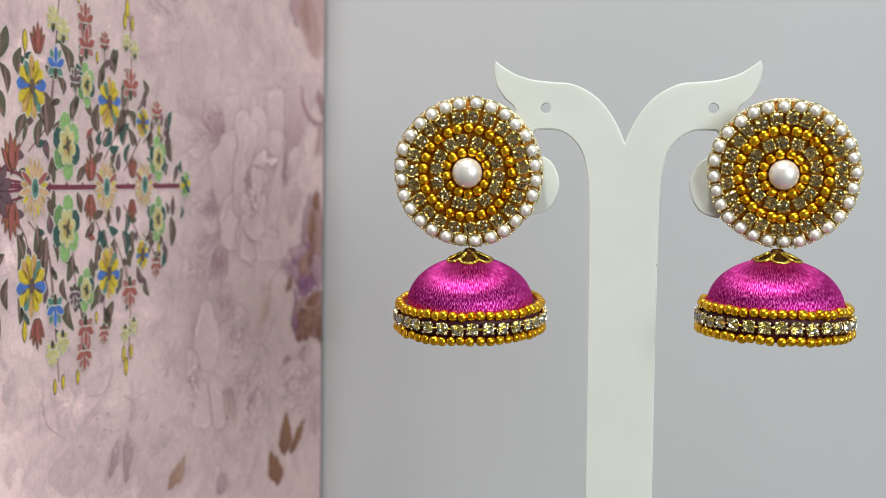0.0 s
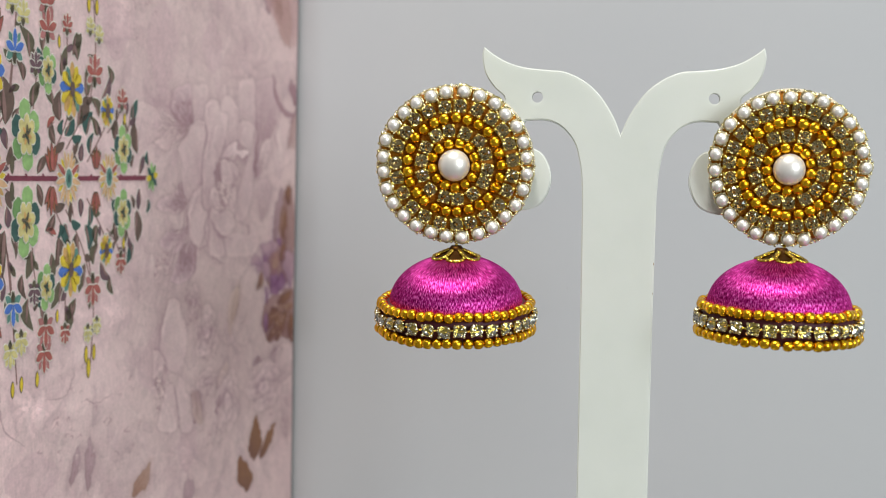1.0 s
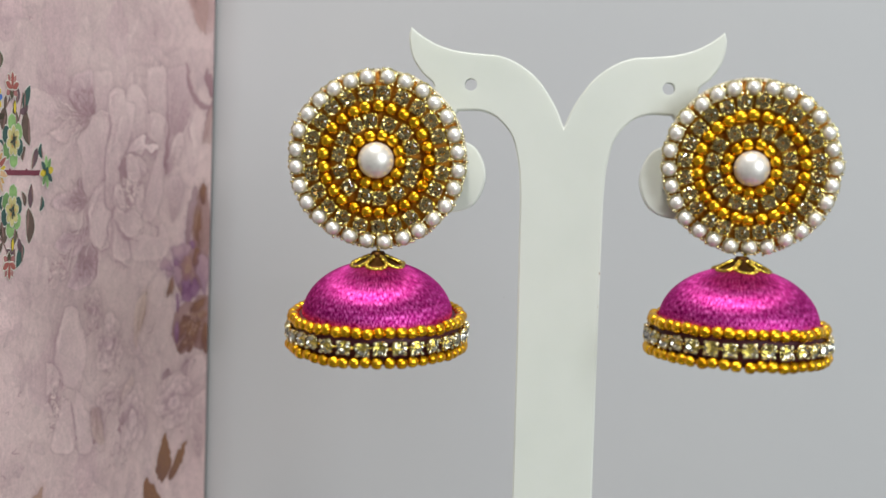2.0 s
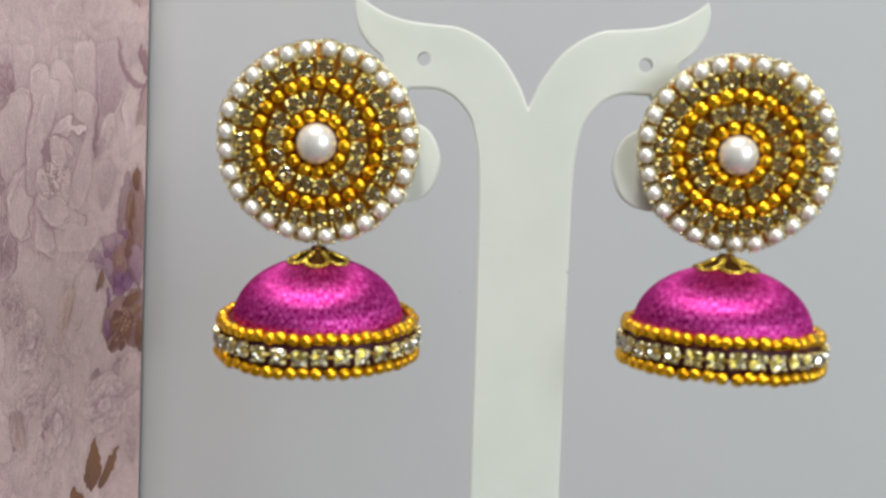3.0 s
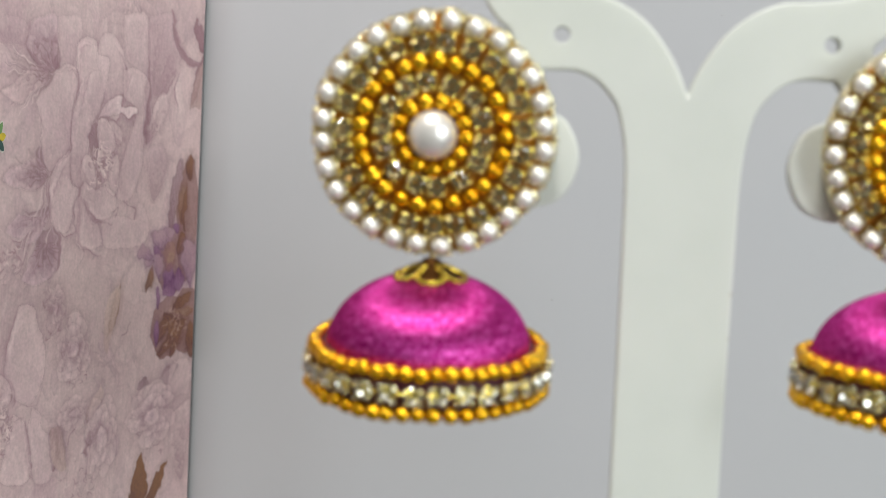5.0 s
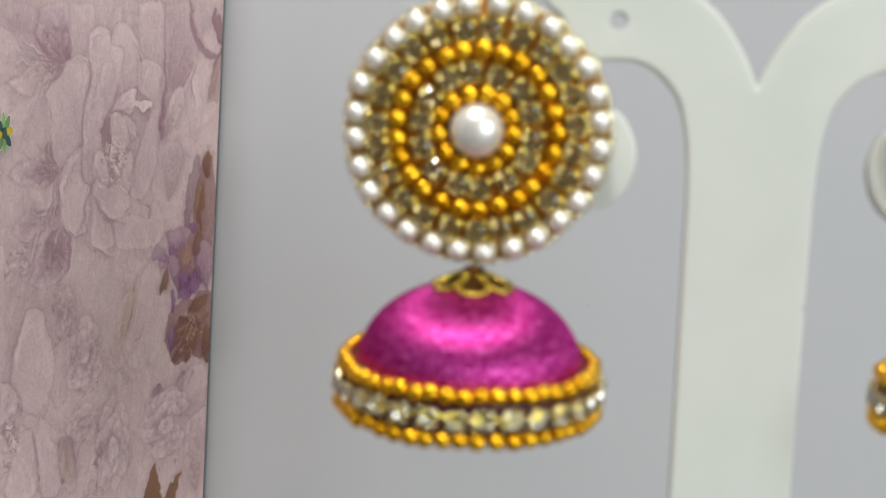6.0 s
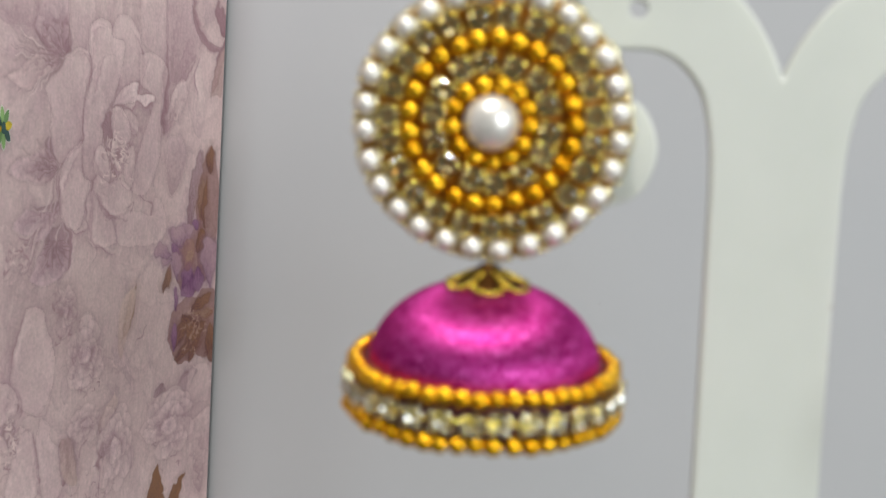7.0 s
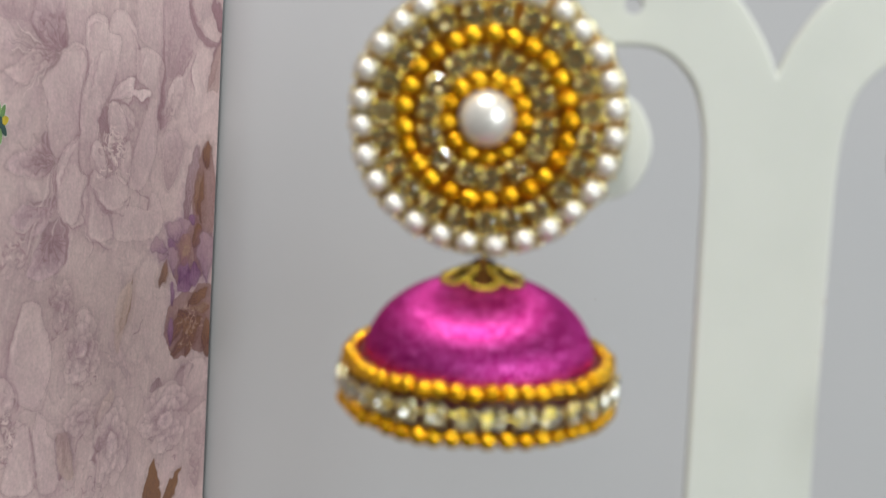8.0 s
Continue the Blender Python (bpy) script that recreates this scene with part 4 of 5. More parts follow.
def mirror(root, side):
    at = lambda z: AXIS + side * (z - AXIS)
    turn = lambda a: a if side == 1 else 180 - a

    def pansy(s, z, r):
        f = Flat()
        for a, tint, reach, w in ((0, "amber", 1.1, 0.12), (26, "teal", 0.95, 0.12), (-24, "yellow", 1.0, 0.14), (50, "yellow", 0.95, 0.17), (-52, "yellow", 0.9, 0.17), (84, "blue", 0.95, 0.15),
                                  (-84, "blue", 0.95, 0.15), (122, "yellow", 0.95, 0.16), (-122, "yellow", 0.95, 0.16), (148, "amber", 1.05, 0.14), (-148, "teal", 1.0, 0.13), (166, "yellow", 1.1, 0.12), (-170, "amber", 1.12, 0.13)):
            f.leaf(s, at(z), r * reach * 0.88, r * w * 1.25, turn(a), tint, 2, point=1.7, blunt=0.6, squeeze=0.74, edge=0.32)
        f.disc(s, at(z), 0.9, 2.0, "brown", 7)
        f.done("flower", root, "yellow and blue enamelled flower")

    for s, z, r in ((139, 112.4, 8.5), (110.1, 110.5, 7.5), (96.2, 105.9, 4.5)):
        pansy(s, z, r)

    def clover(s, z, r):
        f = Flat()
        for k in range(6):
            f.leaf(s, at(z), r * 0.70, r * 0.16, turn(60 * k + 38), ("deep", "leaf")[k % 2], 1, point=1.6, squeeze=0.66, blunt=0.5)
            f.leaf(s, at(z), r * (0.95 if k % 3 else 1.08), r * 0.34, turn(60 * k + 8), ("lime", "deep", "leaf", "lime", "deep", "lime")[k], 2, point=2.0, squeeze=0.66, blunt=0.5)
        for k in range(7):
            f.leaf(s, at(z), r * 0.62, r * 0.17, turn(51.4 * k), "pale", 5, point=1.5, blunt=0.5)
            f.leaf(s, at(z), r * 0.34, r * 0.06, turn(51.4 * k), "amber" if k % 2 else "olive", 7, None, 1.4)
        f.disc(s, at(z), 0.6, 1.2, "deep", 8)
        f.done("flower", root, "green and pale yellow enamelled flower")

    for s, z, r in ((126.5, 98, 8.4), (89.6, 95.9, 6.2), (119.2, 114.5, 5.6)):
        clover(s, z, r)

    def tulip(s, z, r, tint, tilt=0):
        f = Flat()
        for k in (-2, -1, 1, 2, 0):
            f.leaf(s, at(z - r * 0.55), r * (1.25 - 0.12 * abs(k)), r * 0.19, turn(20 * k + tilt), tint if k % 2 else "red", 2 + (k == 0) * 2, "olive", 0.62, blunt=0.95)
        f.done("flower", root, "red brown enamelled tulip")

    for s, z, r, tint, tilt in ((136.9, 124.5, 6.2, "rust", 0), (145.5, 95.6, 7.5, "rust", 8), (117.2, 92.6, 5.8, "rust", 5), (100.5, 93.1, 4.6, "rust", 0)):
        tulip(s, z, r, tint, tilt)

    def blossom(s, z, r, tint, rim="cream"):
        second = dict(teal="blue", rose="red").get(tint)
        f = Flat()
        for k, a in enumerate((-115, -70, -35, 0, 35, 70, 115)):
            f.leaf(s, at(z), r * (0.7 + 0.3 * math.cos(radians(a) / 2)), r * 0.2, turn(a), second if second and k % 2 else tint, 2 + 2 * (k % 2), rim, 1.2)
        f.leaf(s - 0.6, at(z - 0.5), r * 0.6, r * 0.16, turn(150), "olive", 2)
        f.leaf(s + 0.6, at(z - 0.5), r * 0.6, r * 0.16, turn(-150), "olive", 2)
        f.done("flower", root, "")

    for s, z, r, tint in ((119.7, 131.0, 5.4, "rose"), (119.2, 124.5, 5.6, "rose"), (101.5, 115, 5.8, "rose"), (90.2, 108.6, 4.2, "rose"), (112.1, 126.2, 3.6, "red"),
                          (130.6, 118.2, 5.5, "teal"), (131.5, 129.6, 4.4, "pale"), (127.8, 127.0, 4.2, "pale"), (103.3, 127.0, 3.2, "pale"), (99.8, 125.2, 3.2, "pale"), (123.4, 115.0, 4.0, "mauve")):
        blossom(s, z, r, tint)

    def bud(s, z, r, tint):
        f = Flat()
        f.leaf(s, at(z - r * 0.6), r * 1.3, r * 0.28, turn(2), tint, 2, "olive", 1.0)
        f.done("bud", root, "")

    for s, z, r, tint in ((141.2, 123.5, 4.2, "yellow"), (102.8, 136.6, 4.0, "yellow"), (103.8, 133.0, 3.4, "yellow"), (100.7, 132.6, 3.2, "yellow"), (114.9, 122, 2.4, "yellow"),
                          (131.1, 90.4, 3.4, "olive"), (89.0, 104, 2.4, "yellow"), (130.5, 139, 3.0, "yellow"), (127.5, 138, 3.0, "yellow"), (122, 137.4, 3.0, "yellow"), (97.8, 105, 2.2, "yellow")):
        bud(s, z, r, tint)

    rng = random.Random(11)
    for s, z, length, angle, tint in ((143.5, 115, 7, -8, "olive"), (133.5, 100, 12, 6, "brown"), (148, 104, 8, 40, "olive"), (144, 99, 9, -25, "olive"), (135, 104, 7, 20, "olive"),
                                      (131, 101, 6, -35, "brown"), (128, 104, 5, -55, "olive"), (121.5, 112, 8, 2, "deep"), (122.5, 88.5, 6, -30, "brown"), (132.9, 94, 5.5, 4, "mauve"),
                                      (113.5, 113, 8, 10, "olive"), (114.5, 102, 8, 5, "brown"), (108, 101, 9, -12, "brown"), (104.5, 99, 7, -20, "deep"), (103, 94, 6, -5, "deep"),
                                      (119.1, 100, 4.5, -60, "red"), (110, 93, 5, -15, "brown"), (106.5, 92, 5, -5, "mauve"), (98.5, 109, 7, -40, "mauve"), (104.5, 109, 8, 8, "olive"),
                                      (94.6, 113, 5, 0, "olive"), (83.5, 95, 9, 4, "brown"), (82.5, 89, 6, -10, "mauve"), (85.5, 104, 6, 0, "deep"), (88.2, 105, 5, 5, "mauve"),
                                      (78.5, 92, 4, 10, "deep"), (110, 119, 7, -15, "olive"), (108, 118, 7, 20, "olive"), (125.5, 117, 8, 6, "olive"), (124.5, 105, 7, -6, "olive"),
                                      (147, 110, 8, 12, "brown"), (137, 97, 8, -4, "olive"), (150, 118, 9, -5, "olive"), (116, 96, 6, 30, "brown"), (112.5, 98.5, 6, -30, "deep"), (108, 88.5, 6, 25, "brown"),
                                      (100, 99, 6, 15, "olive"), (93, 98, 6, -10, "brown"), (92, 92, 5, 20, "deep"), (99.5, 104, 6, 30, "olive"), (127.5, 111, 6, 8, "brown"), (121, 119, 6, -14, "brown"),
                                      (117, 106, 6, 12, "olive"), (134.5, 110, 7, 16, "mauve"), (86, 91, 4, -20, "brown"), (88, 99.5, 5, 15, "olive")):
        f = Flat()
        f.leaf(s, at(z), length, length * rng.uniform(0.19, 0.27), turn(angle), tint, 0.3, "cream", rng.uniform(0.6, 1.3), 0.85, rng.uniform(-0.2, 0.2), 0.7, rng.uniform(-0.45, 0.45), 0.22)
        f.leaf(s, at(z), length * 0.8, length * 0.06, turn(angle), "stalk", 1.6, None, 0.8, 0.85)
        f.done("leaf", root, "")
    for line in (((147, 92), (141, 100), (139.5, 108)), ((140, 96), (133, 104), (130.5, 119)), ((133, 103), (131, 118), (129, 138)), ((124, 104), (123, 112), (119.5, 124), (118, 134)),
                 ((118, 92), (113, 100), (110, 108)), ((112, 95), (106, 104), (102, 114)), ((103, 108), (101, 120), (102, 136)), ((114, 108), (112, 117), (112, 126)),
                 ((104, 92), (98, 100), (96, 104)), ((96, 100), (92, 104), (90, 108)), ((95, 91), (88, 100), (86, 108)), ((141, 111), (141.3, 118), (141.2, 122)),
                 ((136, 88), (132, 91), (131, 93)), ((147, 95), (143, 90), (140, 88.5))):
        f = Flat()
        f.stem([(s, at(z)) for s, z in line], 0.45)
        f.done("stem", root, "")
        run = smooth_line([(s, z, 0) for s, z in line], 6)
        for k, share in enumerate((0.22, 0.5, 0.78)):
            q, nxt = run[int(share * (len(run) - 2))], run[int(share * (len(run) - 2)) + 1]
            way = math.degrees(math.atan2(nxt.x - q.x, nxt.y - q.y)) + (38 if k % 2 else -38) + rng.uniform(-14, 14)
            f, long = Flat(), rng.uniform(2.8, 4.6)
            f.leaf(q.x, at(q.y), long, long * rng.uniform(0.18, 0.28), turn(way), rng.choice(("olive", "brown", "deep", "mauve", "olive")), 0.3, rng.choice(("cream", "olive")), rng.uniform(0.6, 1.2), 0.85, rng.uniform(-0.2, 0.2), 0.7, rng.uniform(-0.4, 0.4), 0.18)
            f.done("leaf", root, "")


def axis_flowers(root):
    f = Flat()
    f.stem(((150, AXIS), (125, AXIS), (75, AXIS + 1.2)), 1.3, "wine", 2)
    for spread in (-3.4, -1.2, 1.2, 3.4):
        f.stem(((151, AXIS + 1.3 * spread), (146, AXIS + 1.1 * spread), (141.5, AXIS + 0.7 * spread)), 0.7, "wine", 2)
    for k in range(22):
        f.leaf(144 - 3 * k, AXIS + 1.2 * k / 22, 1.5, 0.5, 60 + 60 * (k % 2), "wine", 2, None, 1.0)
    f.done("main_stem", root, "dark wine red printed stem")
    for s, z, r in ((138.1, 86.8, 8.6), (111.5, 87.6, 7.6), (95.7, 88.4, 6.8)):
        f = Flat()
        for k in range(18):
            f.leaf(s, z, r * (0.88 + 0.12 * (k % 2)), r * 0.105, 20 * k, ("amber", "peach", "yellow", "red")[k % 4 if k % 4 < 3 else (3 if k % 3 == 0 else 1)], 4 + 2 * (k % 2), "cream", 1.2)
        f.disc(s, z, 1.5, 3.0, "cream", 9)
        f.disc(s, z, 1.2, 2.5, "teal", 10)
        f.disc(s, z, 0.5, 1.2, "deep", 11)
        f.done("flower", root, "orange and cream enamelled daisy")
    f = Flat()
    for k in range(8):
        f.leaf(77, 88.8, 4.2, 0.9, 45 * k + 10, ("lime", "deep", "yellow", "leaf")[k % 4], 4, "cream", 1.2)
    f.disc(77, 88.8, 0.6, 1.2, "deep", 8)
    f.done("flower", root, "")
    f = Flat()
    for k in range(10):
        f.leaf(150.5, 86, 8, 1.4, 36 * k, "mauve", 4, "wine", 1.2)
    f.done("flower", root, "")


flower_board()

# ---- the white stand ----
STAND_Y = 0.276


def earring_stand():
    root = new("earring_stand")
    root.matrix_basis = pose(-0.0038, STAND_Y, TOP)
    tagged(root, "glossy white plastic earring stand with two curled arms", "jewellery stand")
    half = smooth_line([(0, 0.1283, 0), (0.0017, 0.1322, 0), (0.0047, 0.1366, 0), (0.0081, 0.1394, 0), (0.0118, 0.1410, 0), (0.0152, 0.1413, 0), (0.0198, 0.1418, 0), (0.0236, 0.1429, 0),
                        (0.0266, 0.1446, 0), (0.0284, 0.1460, 0)], 5)
    outer = smooth_line([(0.0284, 0.1460, 0), (0.0288, 0.1440, 0), (0.0281, 0.1405, 0), (0.0262, 0.1376, 0), (0.0240, 0.1352, 0), (0.0262, 0.1310, 0), (0.0268, 0.1260, 0), (0.0270, 0.1190, 0), (0.0252, 0.1140, 0), (0.0209, 0.1121, 0),
                         (0.0160, 0.1138, 0), (0.0140, 0.1190, 0), (0.0158, 0.1239, 0), (0.0192, 0.1259, 0), (0.0208, 0.1284, 0), (0.0195, 0.1309, 0)], 5)[1:]
    under = smooth_line([(0.0195, 0.1309, 0), (0.0157, 0.1310, 0), (0.0132, 0.1303, 0), (0.0112, 0.1288, 0), (0.0094, 0.1264, 0), (0.0085, 0.1235, 0), (0.0079, 0.1200, 0), (0.0076, 0.1150, 0)], 5)[1:]
    right = [(p.x, p.y) for p in half + outer + under] + [(0.0074, 0.09), (0.0073, 0.06), (0.0072, 0.004)]
    ring = right + [(-x, z) for x, z in reversed(right[1:])]
    bm = bmesh.new()
    face = bm.faces.new([bm.verts.new((x, 0, z)) for x, z in ring])
    solid = bmesh.ops.extrude_face_region(bm, geom=[face])
    bmesh.ops.translate(bm, verts=[v for v in solid["geom"] if isinstance(v, bmesh.types.BMVert)], vec=(0, 0.0030, 0))
    bmesh.ops.recalc_face_normals(bm, faces=bm.faces)
    rims = [e for e in bm.edges if e.calc_face_angle(0) > 1.0 and abs(e.verts[0].co.y - e.verts[1].co.y) < 1e-6]
    bmesh.ops.bevel(bm, geom=rims, offset=0.0006, segments=3, affect="EDGES", clamp_overlap=True)
    plate = part("frame", bm, PLASTIC, root)
    # the two small holes
    holes = bmesh.new()
    for x in (-0.0172, 0.0187):
        turned = bmesh.ops.create_cone(holes, cap_ends=True, segments=32, radius1=0.00115, radius2=0.00115, depth=0.02)
        bmesh.ops.rotate(holes, verts=turned["verts"], cent=(0, 0, 0), matrix=Matrix.Rotation(radians(90), 3, "X"))
        bmesh.ops.translate(holes, verts=turned["verts"], vec=(x, 0, 0.1357))
    cutter = new("cutter", mesh_of("cutter", holes, PLASTIC))
    cutter.parent = root
    cut = plate.modifiers.new("holes", "BOOLEAN")
    cut.object, cut.solver = cutter, "EXACT"
    bpy.context.view_layer.update()
    solid = bpy.data.meshes.new_from_object(plate.evaluated_get(bpy.context.evaluated_depsgraph_get()))
    plate.modifiers.clear()
    plate.data = solid
    bpy.data.objects.remove(cutter)
    for poly in plate.data.polygons:
        poly.use_smooth = abs(poly.normal.y) < 0.999
    for x, z, size in ((0.0073, 0.1018, 0.00030), (-0.0070, 0.0647, 0.00026), (0.0070, 0.0656, 0.00022), (0.0072, 0.0957, 0.00024), (0.0071, 0.0894, 0.00020)):
        bm = bmesh.new()
        bmesh.ops.create_icosphere(bm, subdivisions=1, radius=size)
        for v in bm.verts:
            v.co = Vector((v.co.x * 0.6, v.co.y * 0.3, v.co.z * (1.0 + 0.4 * noise.noise(v.co / size + Vector((z * 900, 0, 0))))))
        ob = part("scuff", bm, SCUFF, root, "small brown scuff on the edge")
        ob.matrix_basis = pose(x, 0.0002, z)
    bm = bmesh.new()
    box(bm, -0.028, 0.028, -0.018, 0.022, 0.0, 0.004)
    bmesh.ops.bevel(bm, geom=bm.edges[:], offset=0.0012, segments=3, affect="EDGES")
    part("base", bm, PLASTIC, root)
    return root


earring_stand()

# ---- the earrings ----


def bead_mesh():
    bm = bmesh.new()
    ring = [(0.26, -0.88)] + [(0.40 + 0.60 * math.cos(a) ** 0.8, 0.88 * math.sin(a)) for a in (radians(d) for d in range(-84, 85, 14))] + [(0.26, 0.88)]
    lathe(bm, ring, 18, closed=True)
    return mesh_of("bead", bm, GOLD)


def pearl_mesh():
    bm = bmesh.new()
    bmesh.ops.create_icosphere(bm, subdivisions=3, radius=1)
    return mesh_of("pearl", bm, PEARL)


def setting_mesh(metal):
    """A squarish brass cup with four small bent claws, open to the front (z), for a stone 2 wide."""
    bm = bmesh.new()
    lathe(bm, [(0.50, -0.85), (0.78, -0.50), (0.95, -0.05), (0.96, 0.08), (0.91, 0.09), (0.88, -0.02)], 16)
    for v in bm.verts:
        a = math.atan2(v.co.y, v.co.x)
        grow = 1 - 0.06 * math.cos(4 * a)
        v.co.x, v.co.y = v.co.x * grow, v.co.y * grow
    for x in (-1, 1):
        for y in (-1, 1):
            made = bmesh.ops.create_uvsphere(bm, u_segments=10, v_segments=8, radius=0.235)
            bmesh.ops.scale(bm, verts=made["verts"], vec=(1, 1, 0.42))
            bmesh.ops.rotate(bm, verts=made["verts"], cent=(0, 0, 0), matrix=Matrix.Rotation(radians(22), 3, Vector((-y, x, 0))))
            bmesh.ops.translate(bm, verts=made["verts"], vec=(0.70 * x, 0.70 * y, 0.44))
            foot = [bm.verts.new((0.74 * x + 0.10 * a, 0.74 * y + 0.10 * b, z)) for z in (-0.2, 0.42) for a, b in ((-1, -1), (1, -1), (1, 1), (-1, 1))]
            for k in range(4):
                bm.faces.new((foot[k], foot[(k + 1) % 4], foot[4 + (k + 1) % 4], foot[4 + k]))
    return mesh_of("rhinestone", bm, metal)


def crystal_mesh(glass, foil):
    """A brilliant-cut stone: a flat table, kite facets, a girdle and a foiled pavilion behind."""
    bm = bmesh.new()
    ring = lambda r, z, n, off: [bm.verts.new((r * math.cos(2 * math.pi * (k + off) / n), r * math.sin(2 * math.pi * (k + off) / n), z)) for k in range(n)]
    table, star, girdle, belt = ring(0.48, 0.52, 8, 0), ring(0.72, 0.38, 8, 0.5), ring(0.93, 0.10, 16, 0), ring(0.93, 0.04, 16, 0)
    waist = ring(0.50, -0.36, 8, 0.5)
    tip = bm.verts.new((0, 0, -0.72))
    bm.faces.new(table)
    for k in range(8):
        n = (k + 1) % 8
        bm.faces.new((table[k], star[k], table[n]))
        bm.faces.new((star[k], girdle[2 * k], girdle[2 * k + 1]))
        bm.faces.new((star[k], girdle[2 * k + 1], girdle[(2 * k + 2) % 16]))
        bm.faces.new((star[k - 1], girdle[2 * k], star[k], table[k]))
        for f in ((belt[2 * k], belt[2 * k + 1], waist[k]), (belt[2 * k + 1], belt[(2 * k + 2) % 16], waist[k]), (belt[2 * k], waist[k], waist[k - 1]), (waist[k], waist[k - 1], tip)):
            bm.faces.new(f).material_index = 1
    for k in range(16):
        bm.faces.new((girdle[k], girdle[(k + 1) % 16], belt[(k + 1) % 16], belt[k]))
    return mesh_of("crystal", bm, glass, foil, smooth=False)


BEAD, ROUND, STONE, CLEAR_STONE = bead_mesh(), pearl_mesh(), crystal_mesh(CHAMPAGNE, FOIL), crystal_mesh(CRYSTAL, SILVER)
SETTING, PALE_SETTING = setting_mesh(BRASS), setting_mesh(PALE_BRASS)


def dome_mesh(a, b):
    """The silk bell: an ellipsoid's upper half with a little collar, with a thread map."""
    bm = bmesh.new()
    n, steps = 96, 26
    lathe(bm, [(a * 0.96, -0.0035), (a * 0.99, -0.0015)] + [(a * math.cos(k / steps * 1.53), b * math.sin(k / steps * 1.53)) for k in range(steps + 1)], n)
    uv = bm.loops.layers.uv.new("thread")
    for f in bm.faces:
        angles = [math.atan2(l.vert.co.y, l.vert.co.x) / (2 * math.pi) for l in f.loops]
        for l, k in zip(f.loops, angles):
            if max(angles) - min(angles) > 0.5 and k < 0:
                k += 1
            twist = l.vert.co.z / b
            l[uv].uv = (k + 0.02 * twist, twist)
    return mesh_of("dome", bm, SILK)


def cap_mesh():
    """A pierced six-petal bead cap that sits on the bell's crown; its top at z = 0."""
    bm = bmesh.new()
    drop = lambda r: -0.0002 - 0.26 * r - 34.0 * r * r
    lathe(bm, [(0.0, 0.0003), (0.0011, 0.0002), (0.0015, -0.0004), (0.0013, -0.0012)], 16)
    lathe(bm, [(0.0012, -0.0006), (0.0022, drop(0.0022) - 0.0003), (0.0034, drop(0.0034) - 0.0004), (0.0042, drop(0.0042) - 0.0003), (0.0042, drop(0.0042) - 0.0007)], 18)
    for f in bm.faces:
        f.material_index = 1
    for k in range(6):
        a = 2 * math.pi * k / 6
        loop = []
        for i in range(16):
            t = 2 * math.pi * i / 16
            u, v = 0.0029 - 0.0021 * math.cos(t), 0.00165 * math.sin(t) * (1 - 0.35 * math.cos(t))
            x, y = u * math.cos(a) - v * math.sin(a), u * math.sin(a) + v * math.cos(a)
            loop.append((x, y, drop(math.hypot(x, y))))
        tube(bm, loop, 0.00040, 6, loop=True)
        for i in range(2, 15):
            made = bmesh.ops.create_icosphere(bm, subdivisions=2, radius=0.00047)
            bmesh.ops.translate(bm, verts=made["verts"], vec=loop[i])
    return mesh_of("bead_cap", bm, ANTIQUE, DARKGOLD)


def cup_mesh():
    """The small brass cup with four teeth that holds a pearl."""
    bm = bmesh.new()
    lathe(bm, [(0.0, -0.0002), (0.00125, -0.0003), (0.00142, 0.0002), (0.00128, 0.0006), (0.00110, 0.0004)], 10)
    for k in range(4):
        a = math.pi * (k + 0.5) / 2
        made = bmesh.ops.create_icosphere(bm, subdivisions=1, radius=0.00030)
        bmesh.ops.translate(bm, verts=made["verts"], vec=(0.00142 * math.cos(a), 0.00142 * math.sin(a), 0.0007))
    return mesh_of("pearl_cup", bm, PALE_BRASS)


CAP, CUP = cap_mesh(), cup_mesh()


def scallop_mesh(radius, thick):
    """The felt back of the stud, its edge bound in small brass stitches."""
    bm = bmesh.new()
    lathe(bm, [(0, 0), (radius - 0.0003, 0), (radius, -0.0004), (radius, -thick + 0.0004), (radius - 0.0003, -thick), (0, -thick)], 96)
    return mesh_of("felt_back", bm, FELT)


def face_to(direction, at, size, spin=0.0):
    """A pose whose z looks along direction."""
    turn = Vector(direction).to_track_quat("Z", "Y").to_matrix().to_4x4()
    return Matrix.Translation(at) @ turn @ Matrix.Rotation(spin, 4, "Z") @ Matrix.Diagonal((*size, 1)) if not isinstance(size, float) else Matrix.Translation(at) @ turn @ Matrix.Rotation(spin, 4, "Z") @ Matrix.Diagonal((size, size, size, 1))


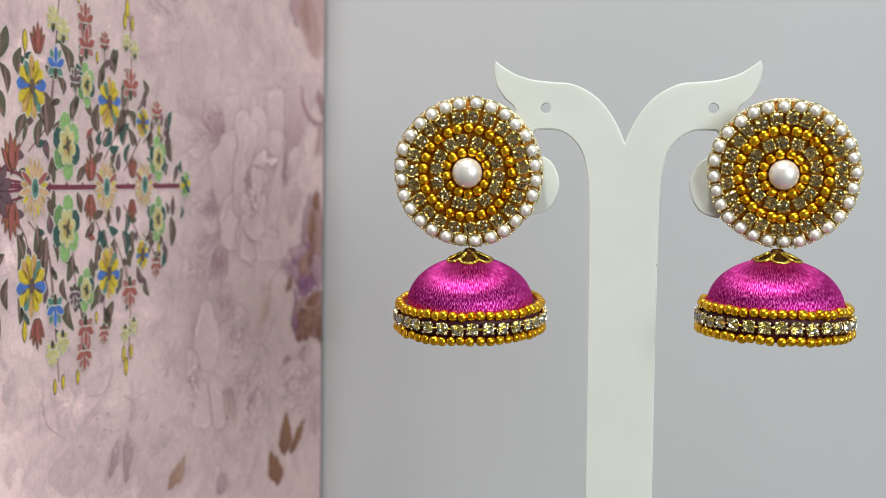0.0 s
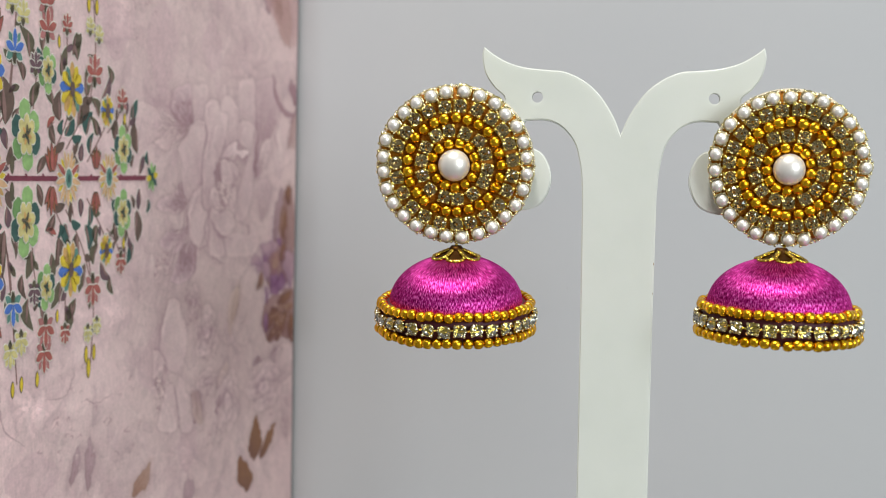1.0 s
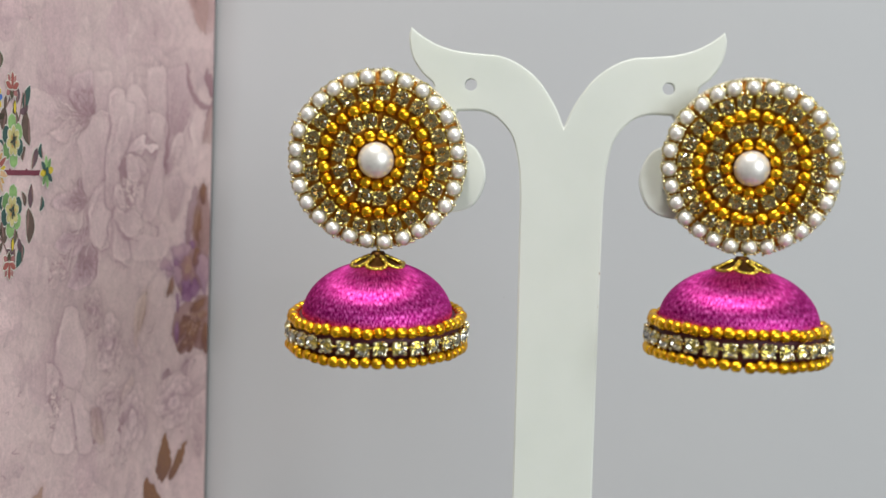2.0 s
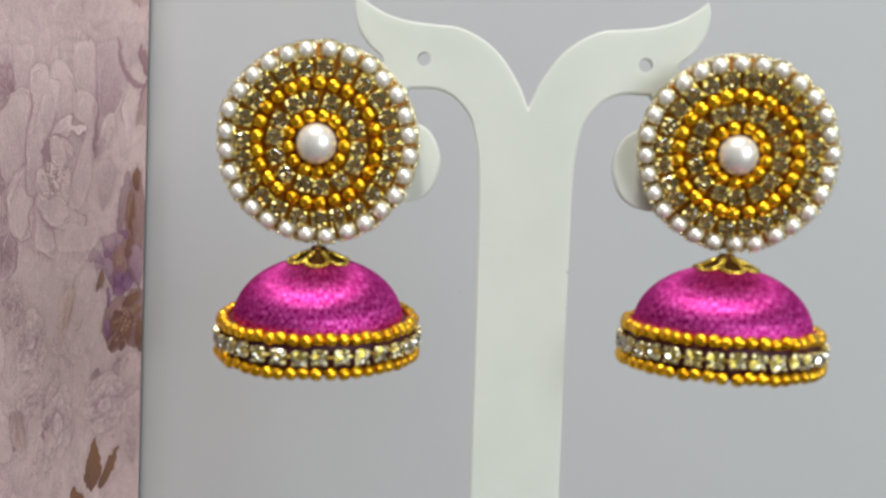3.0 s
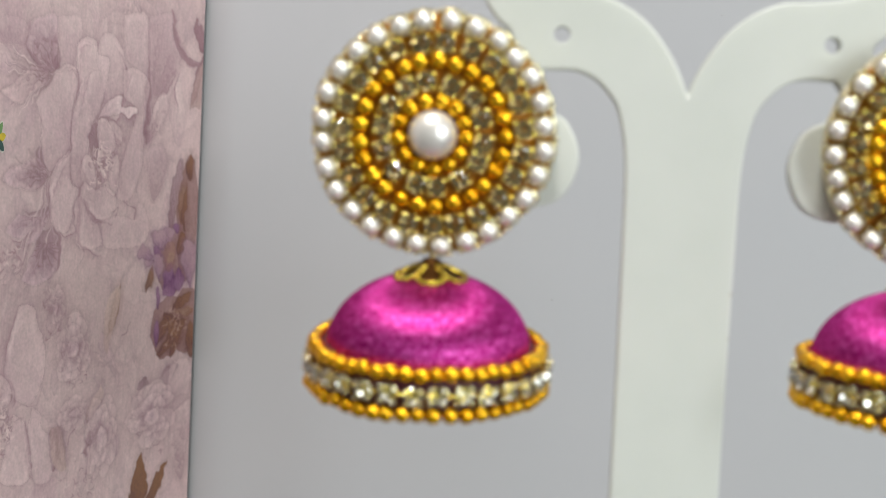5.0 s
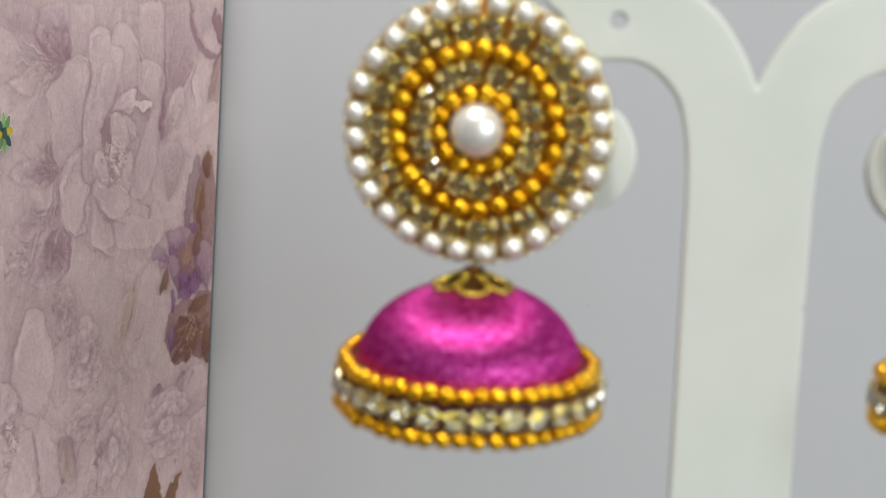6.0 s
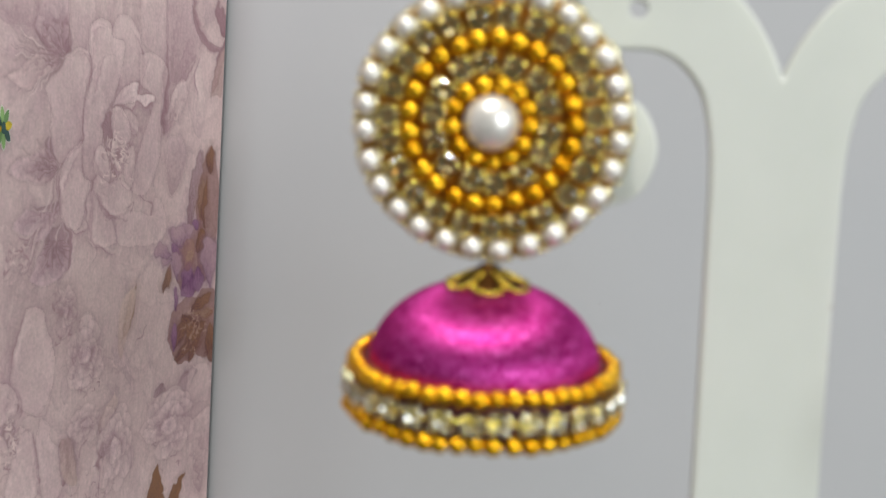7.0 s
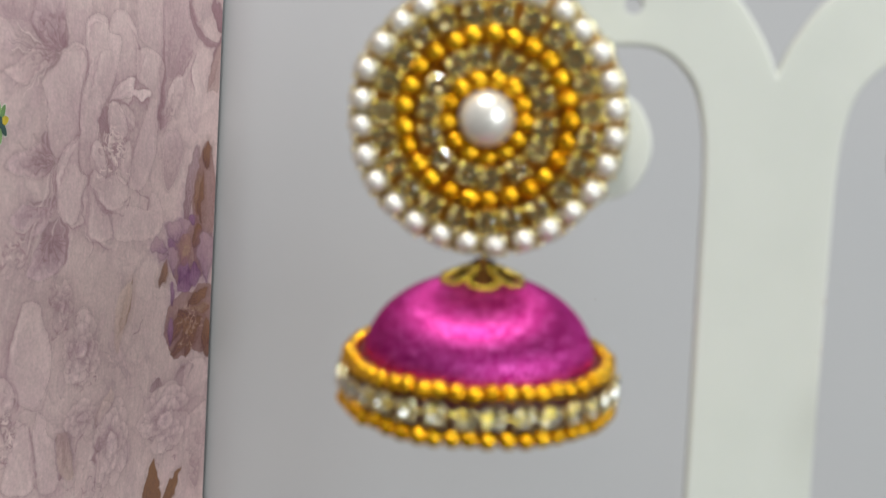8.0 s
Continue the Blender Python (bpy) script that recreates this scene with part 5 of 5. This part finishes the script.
def earring(centre, stud_size, lean, yaw, bell_at, bell_nod, bell_tilt, girth, a, start, counts, seed, label):
    """An earring hung with its stud's centre at the origin of its Empty; the bell hangs below it."""
    rng = random.Random(seed)
    j = lambda k: rng.uniform(-k, k)
    root = new("earring")
    root.matrix_basis = pose(*centre)
    tagged(root, label, "earring", "pair of bell earrings")
    # the stud: its face looks to -y, leaning forward
    stud = pose(0, 0, 0, 90 + lean, 0, yaw) @ Matrix.Scale(stud_size, 4)
    put("felt_back", scallop_mesh(0.0158, 0.0018), root, stud @ pose(0, 0, -0.0006), "cream felt disc with a stitched brass edge")
    bm = bmesh.new()
    lathe(bm, [(0, 0.0003), (0.0150, 0.0002), (0.0153, -0.0005)], 64)
    put("thread_bed", mesh_of("thread_bed", bm, AMBER), root, stud, "amber glue and thread between the beads")
    spin = lambda r, k, n, off: (r * math.cos(2 * math.pi * k / n + off), r * math.sin(2 * math.pi * k / n + off))
    n_pearl, n_stone, n_gold, n_stone2, n_gold2 = counts
    for k in range(n_pearl):
        x, y = spin(0.0145 + j(0.0002), k + j(0.06), n_pearl, start)
        put("pearl_cup", CUP, root, stud @ pose(x, y, 0.0, 0, 0, math.degrees(math.atan2(y, x)) + j(8)) @ Matrix.Scale(1.12, 4))
        put("pearl", ROUND, root, stud @ pose(x, y, 0.0009) @ Matrix.Diagonal((0.00119, 0.00119, 0.00115, 1)))
    bm = bmesh.new()
    for k in range(n_pearl * 4):
        reach = 0.0156 if k % 4 else 0.0136
        x, y = spin(reach + j(0.0002), k * 0.5 + 0.5 + j(0.15), n_pearl * 2, start)
        made = bmesh.ops.create_icosphere(bm, subdivisions=1, radius=0.00036 + j(0.00008))
        bmesh.ops.translate(bm, verts=made["verts"], vec=(x, y, (-0.0002 if k % 4 else 0.0006) + j(0.0003)))
    put("stitched_edge", mesh_of("stitched_edge", bm, PALE_BRASS), root, stud, "small brass stitches round the edge")
    for radius, n, size in ((0.0118, n_stone, 0.00146), (0.0068, n_stone2, 0.00142)):
        for k in range(n):
            x, y = spin(radius + j(0.00018), k + j(0.07), n, start + radius * 300)
            stone = put("rhinestone", SETTING, root, stud @ pose(x, y, 0.0011, j(11), j(11), math.degrees(math.atan2(y, x)) + j(9)) @ Matrix.Scale(size, 4))
            put("crystal", STONE, stone, Matrix.Rotation(j(0.5), 4, "Z"), "")
    for radius, n, size in ((0.00936, n_gold, 0.00119), (0.00443, n_gold2, 0.00113)):
        for k in range(n):
            x, y = spin(radius + j(0.00012), k + j(0.07), n, start + radius * 500)
            out = stud.to_3x3() @ Vector((-y, x, 0)).normalized()
            out = out + stud.to_3x3() @ Vector((0, 0, 0.9 if rng.random() < 0.08 else j(0.15)))
            put("bead", BEAD, root, face_to(out, stud @ Vector((x, y, 0.0009)), size * (1 + j(0.04))))
    put("centre_pearl", ROUND, root, stud @ pose(0, 0, 0.0014) @ Matrix.Diagonal((0.0032, 0.0032, 0.0027, 1)), "large round white pearl")
    # the bell, hung on a wire
    bx, by, bz = bell_at
    bell = pose(bx, by, bz, bell_nod, bell_tilt, 0)
    wide = Matrix.Diagonal((girth, girth, 1, 1))
    crown = 0.0100
    put("dome", dome_mesh(a, 0.0102), root, bell, "dome wound with shining magenta silk thread")
    put("bead_cap", CAP, root, bell @ pose(0, 0, crown + 0.0019, 0, 0, 30 + j(8)) , "pierced antique gold bead cap")
    bm = bmesh.new()
    top = stud @ Vector((0, -0.0148, -0.0006))
    low = bell @ Vector((0, 0, crown + 0.0012))
    tube(bm, [top, top * 0.5 + low * 0.5 + Vector((0.0002, 0, 0)), low], 0.00033, 8)
    part("hanging_wire", bm, ANTIQUE, root)
    bm = bmesh.new()
    lathe(bm, [(0.0132, -0.0057), (0.0152, -0.0055), (0.0152, 0.0003), (0.0138, 0.0006)], 72)
    put("band", mesh_of("band", bm, MAROON), root, bell @ wide, "maroon thread-covered band under the stones")
    for radius, z, n, size in ((0.0157 * girth, 0.0002, 50, 0.00106), (0.0161 * girth, -0.0050, 49, 0.00106)):
        for k in range(n):
            x, y = spin(radius + j(0.0001), k + j(0.08), n, start * 3 + z * 70)
            way = bell.to_3x3() @ Vector((-y + j(0.002), x, j(0.0025))).normalized()
            if rng.random() < 0.06:
                way = way + bell.to_3x3() @ Vector((x, y, 0)).normalized() * 0.8
            put("bead", BEAD, root, face_to(way, bell @ Vector((x, y, z + j(0.00018))), size * (1 + j(0.05))))
    n = 31
    bm = bmesh.new()
    tube(bm, [(*spin(0.0158 * girth, k, 62, 0), -0.0024 + j(0.0001)) for k in range(62)], 0.00030, 6, loop=True)
    put("chain_link", mesh_of("chain_link", bm, BRASS), root, bell, "thin brass chain that joins the stones' cups")
    for k in range(n):
        x, y = spin(0.0165 * girth, k + j(0.05), n, start * 2)
        out = bell.to_3x3() @ Vector((x, y, j(0.002))).normalized()
        stone = put("rhinestone", PALE_SETTING, root, face_to(out, bell @ Vector((x, y, -0.0024 + j(0.0002))), 0.00138, j(0.09)))
        put("crystal", CLEAR_STONE, stone, Matrix.Rotation(j(0.5), 4, "Z"), "")
    return root


earring((-0.0374, 0.2722, 0.0914), 1.03, 7, 0, (0.0004, 0.0033, -0.0287), 7.5, 0, 0.985, 0.0139, 0.11, (28, 23, 25, 14, 13), 1,
        "magenta silk bell earring with pearl and crystal disc stud")
earring((0.02935, 0.2712, 0.0917), 0.99, 10, -4, (-0.00105, 0.0015, -0.0279), 3.0, 1.0, 0.965, 0.0142, 0.02, (28, 24, 26, 14, 13), 2,
        "magenta silk bell earring with pearl and crystal disc stud")
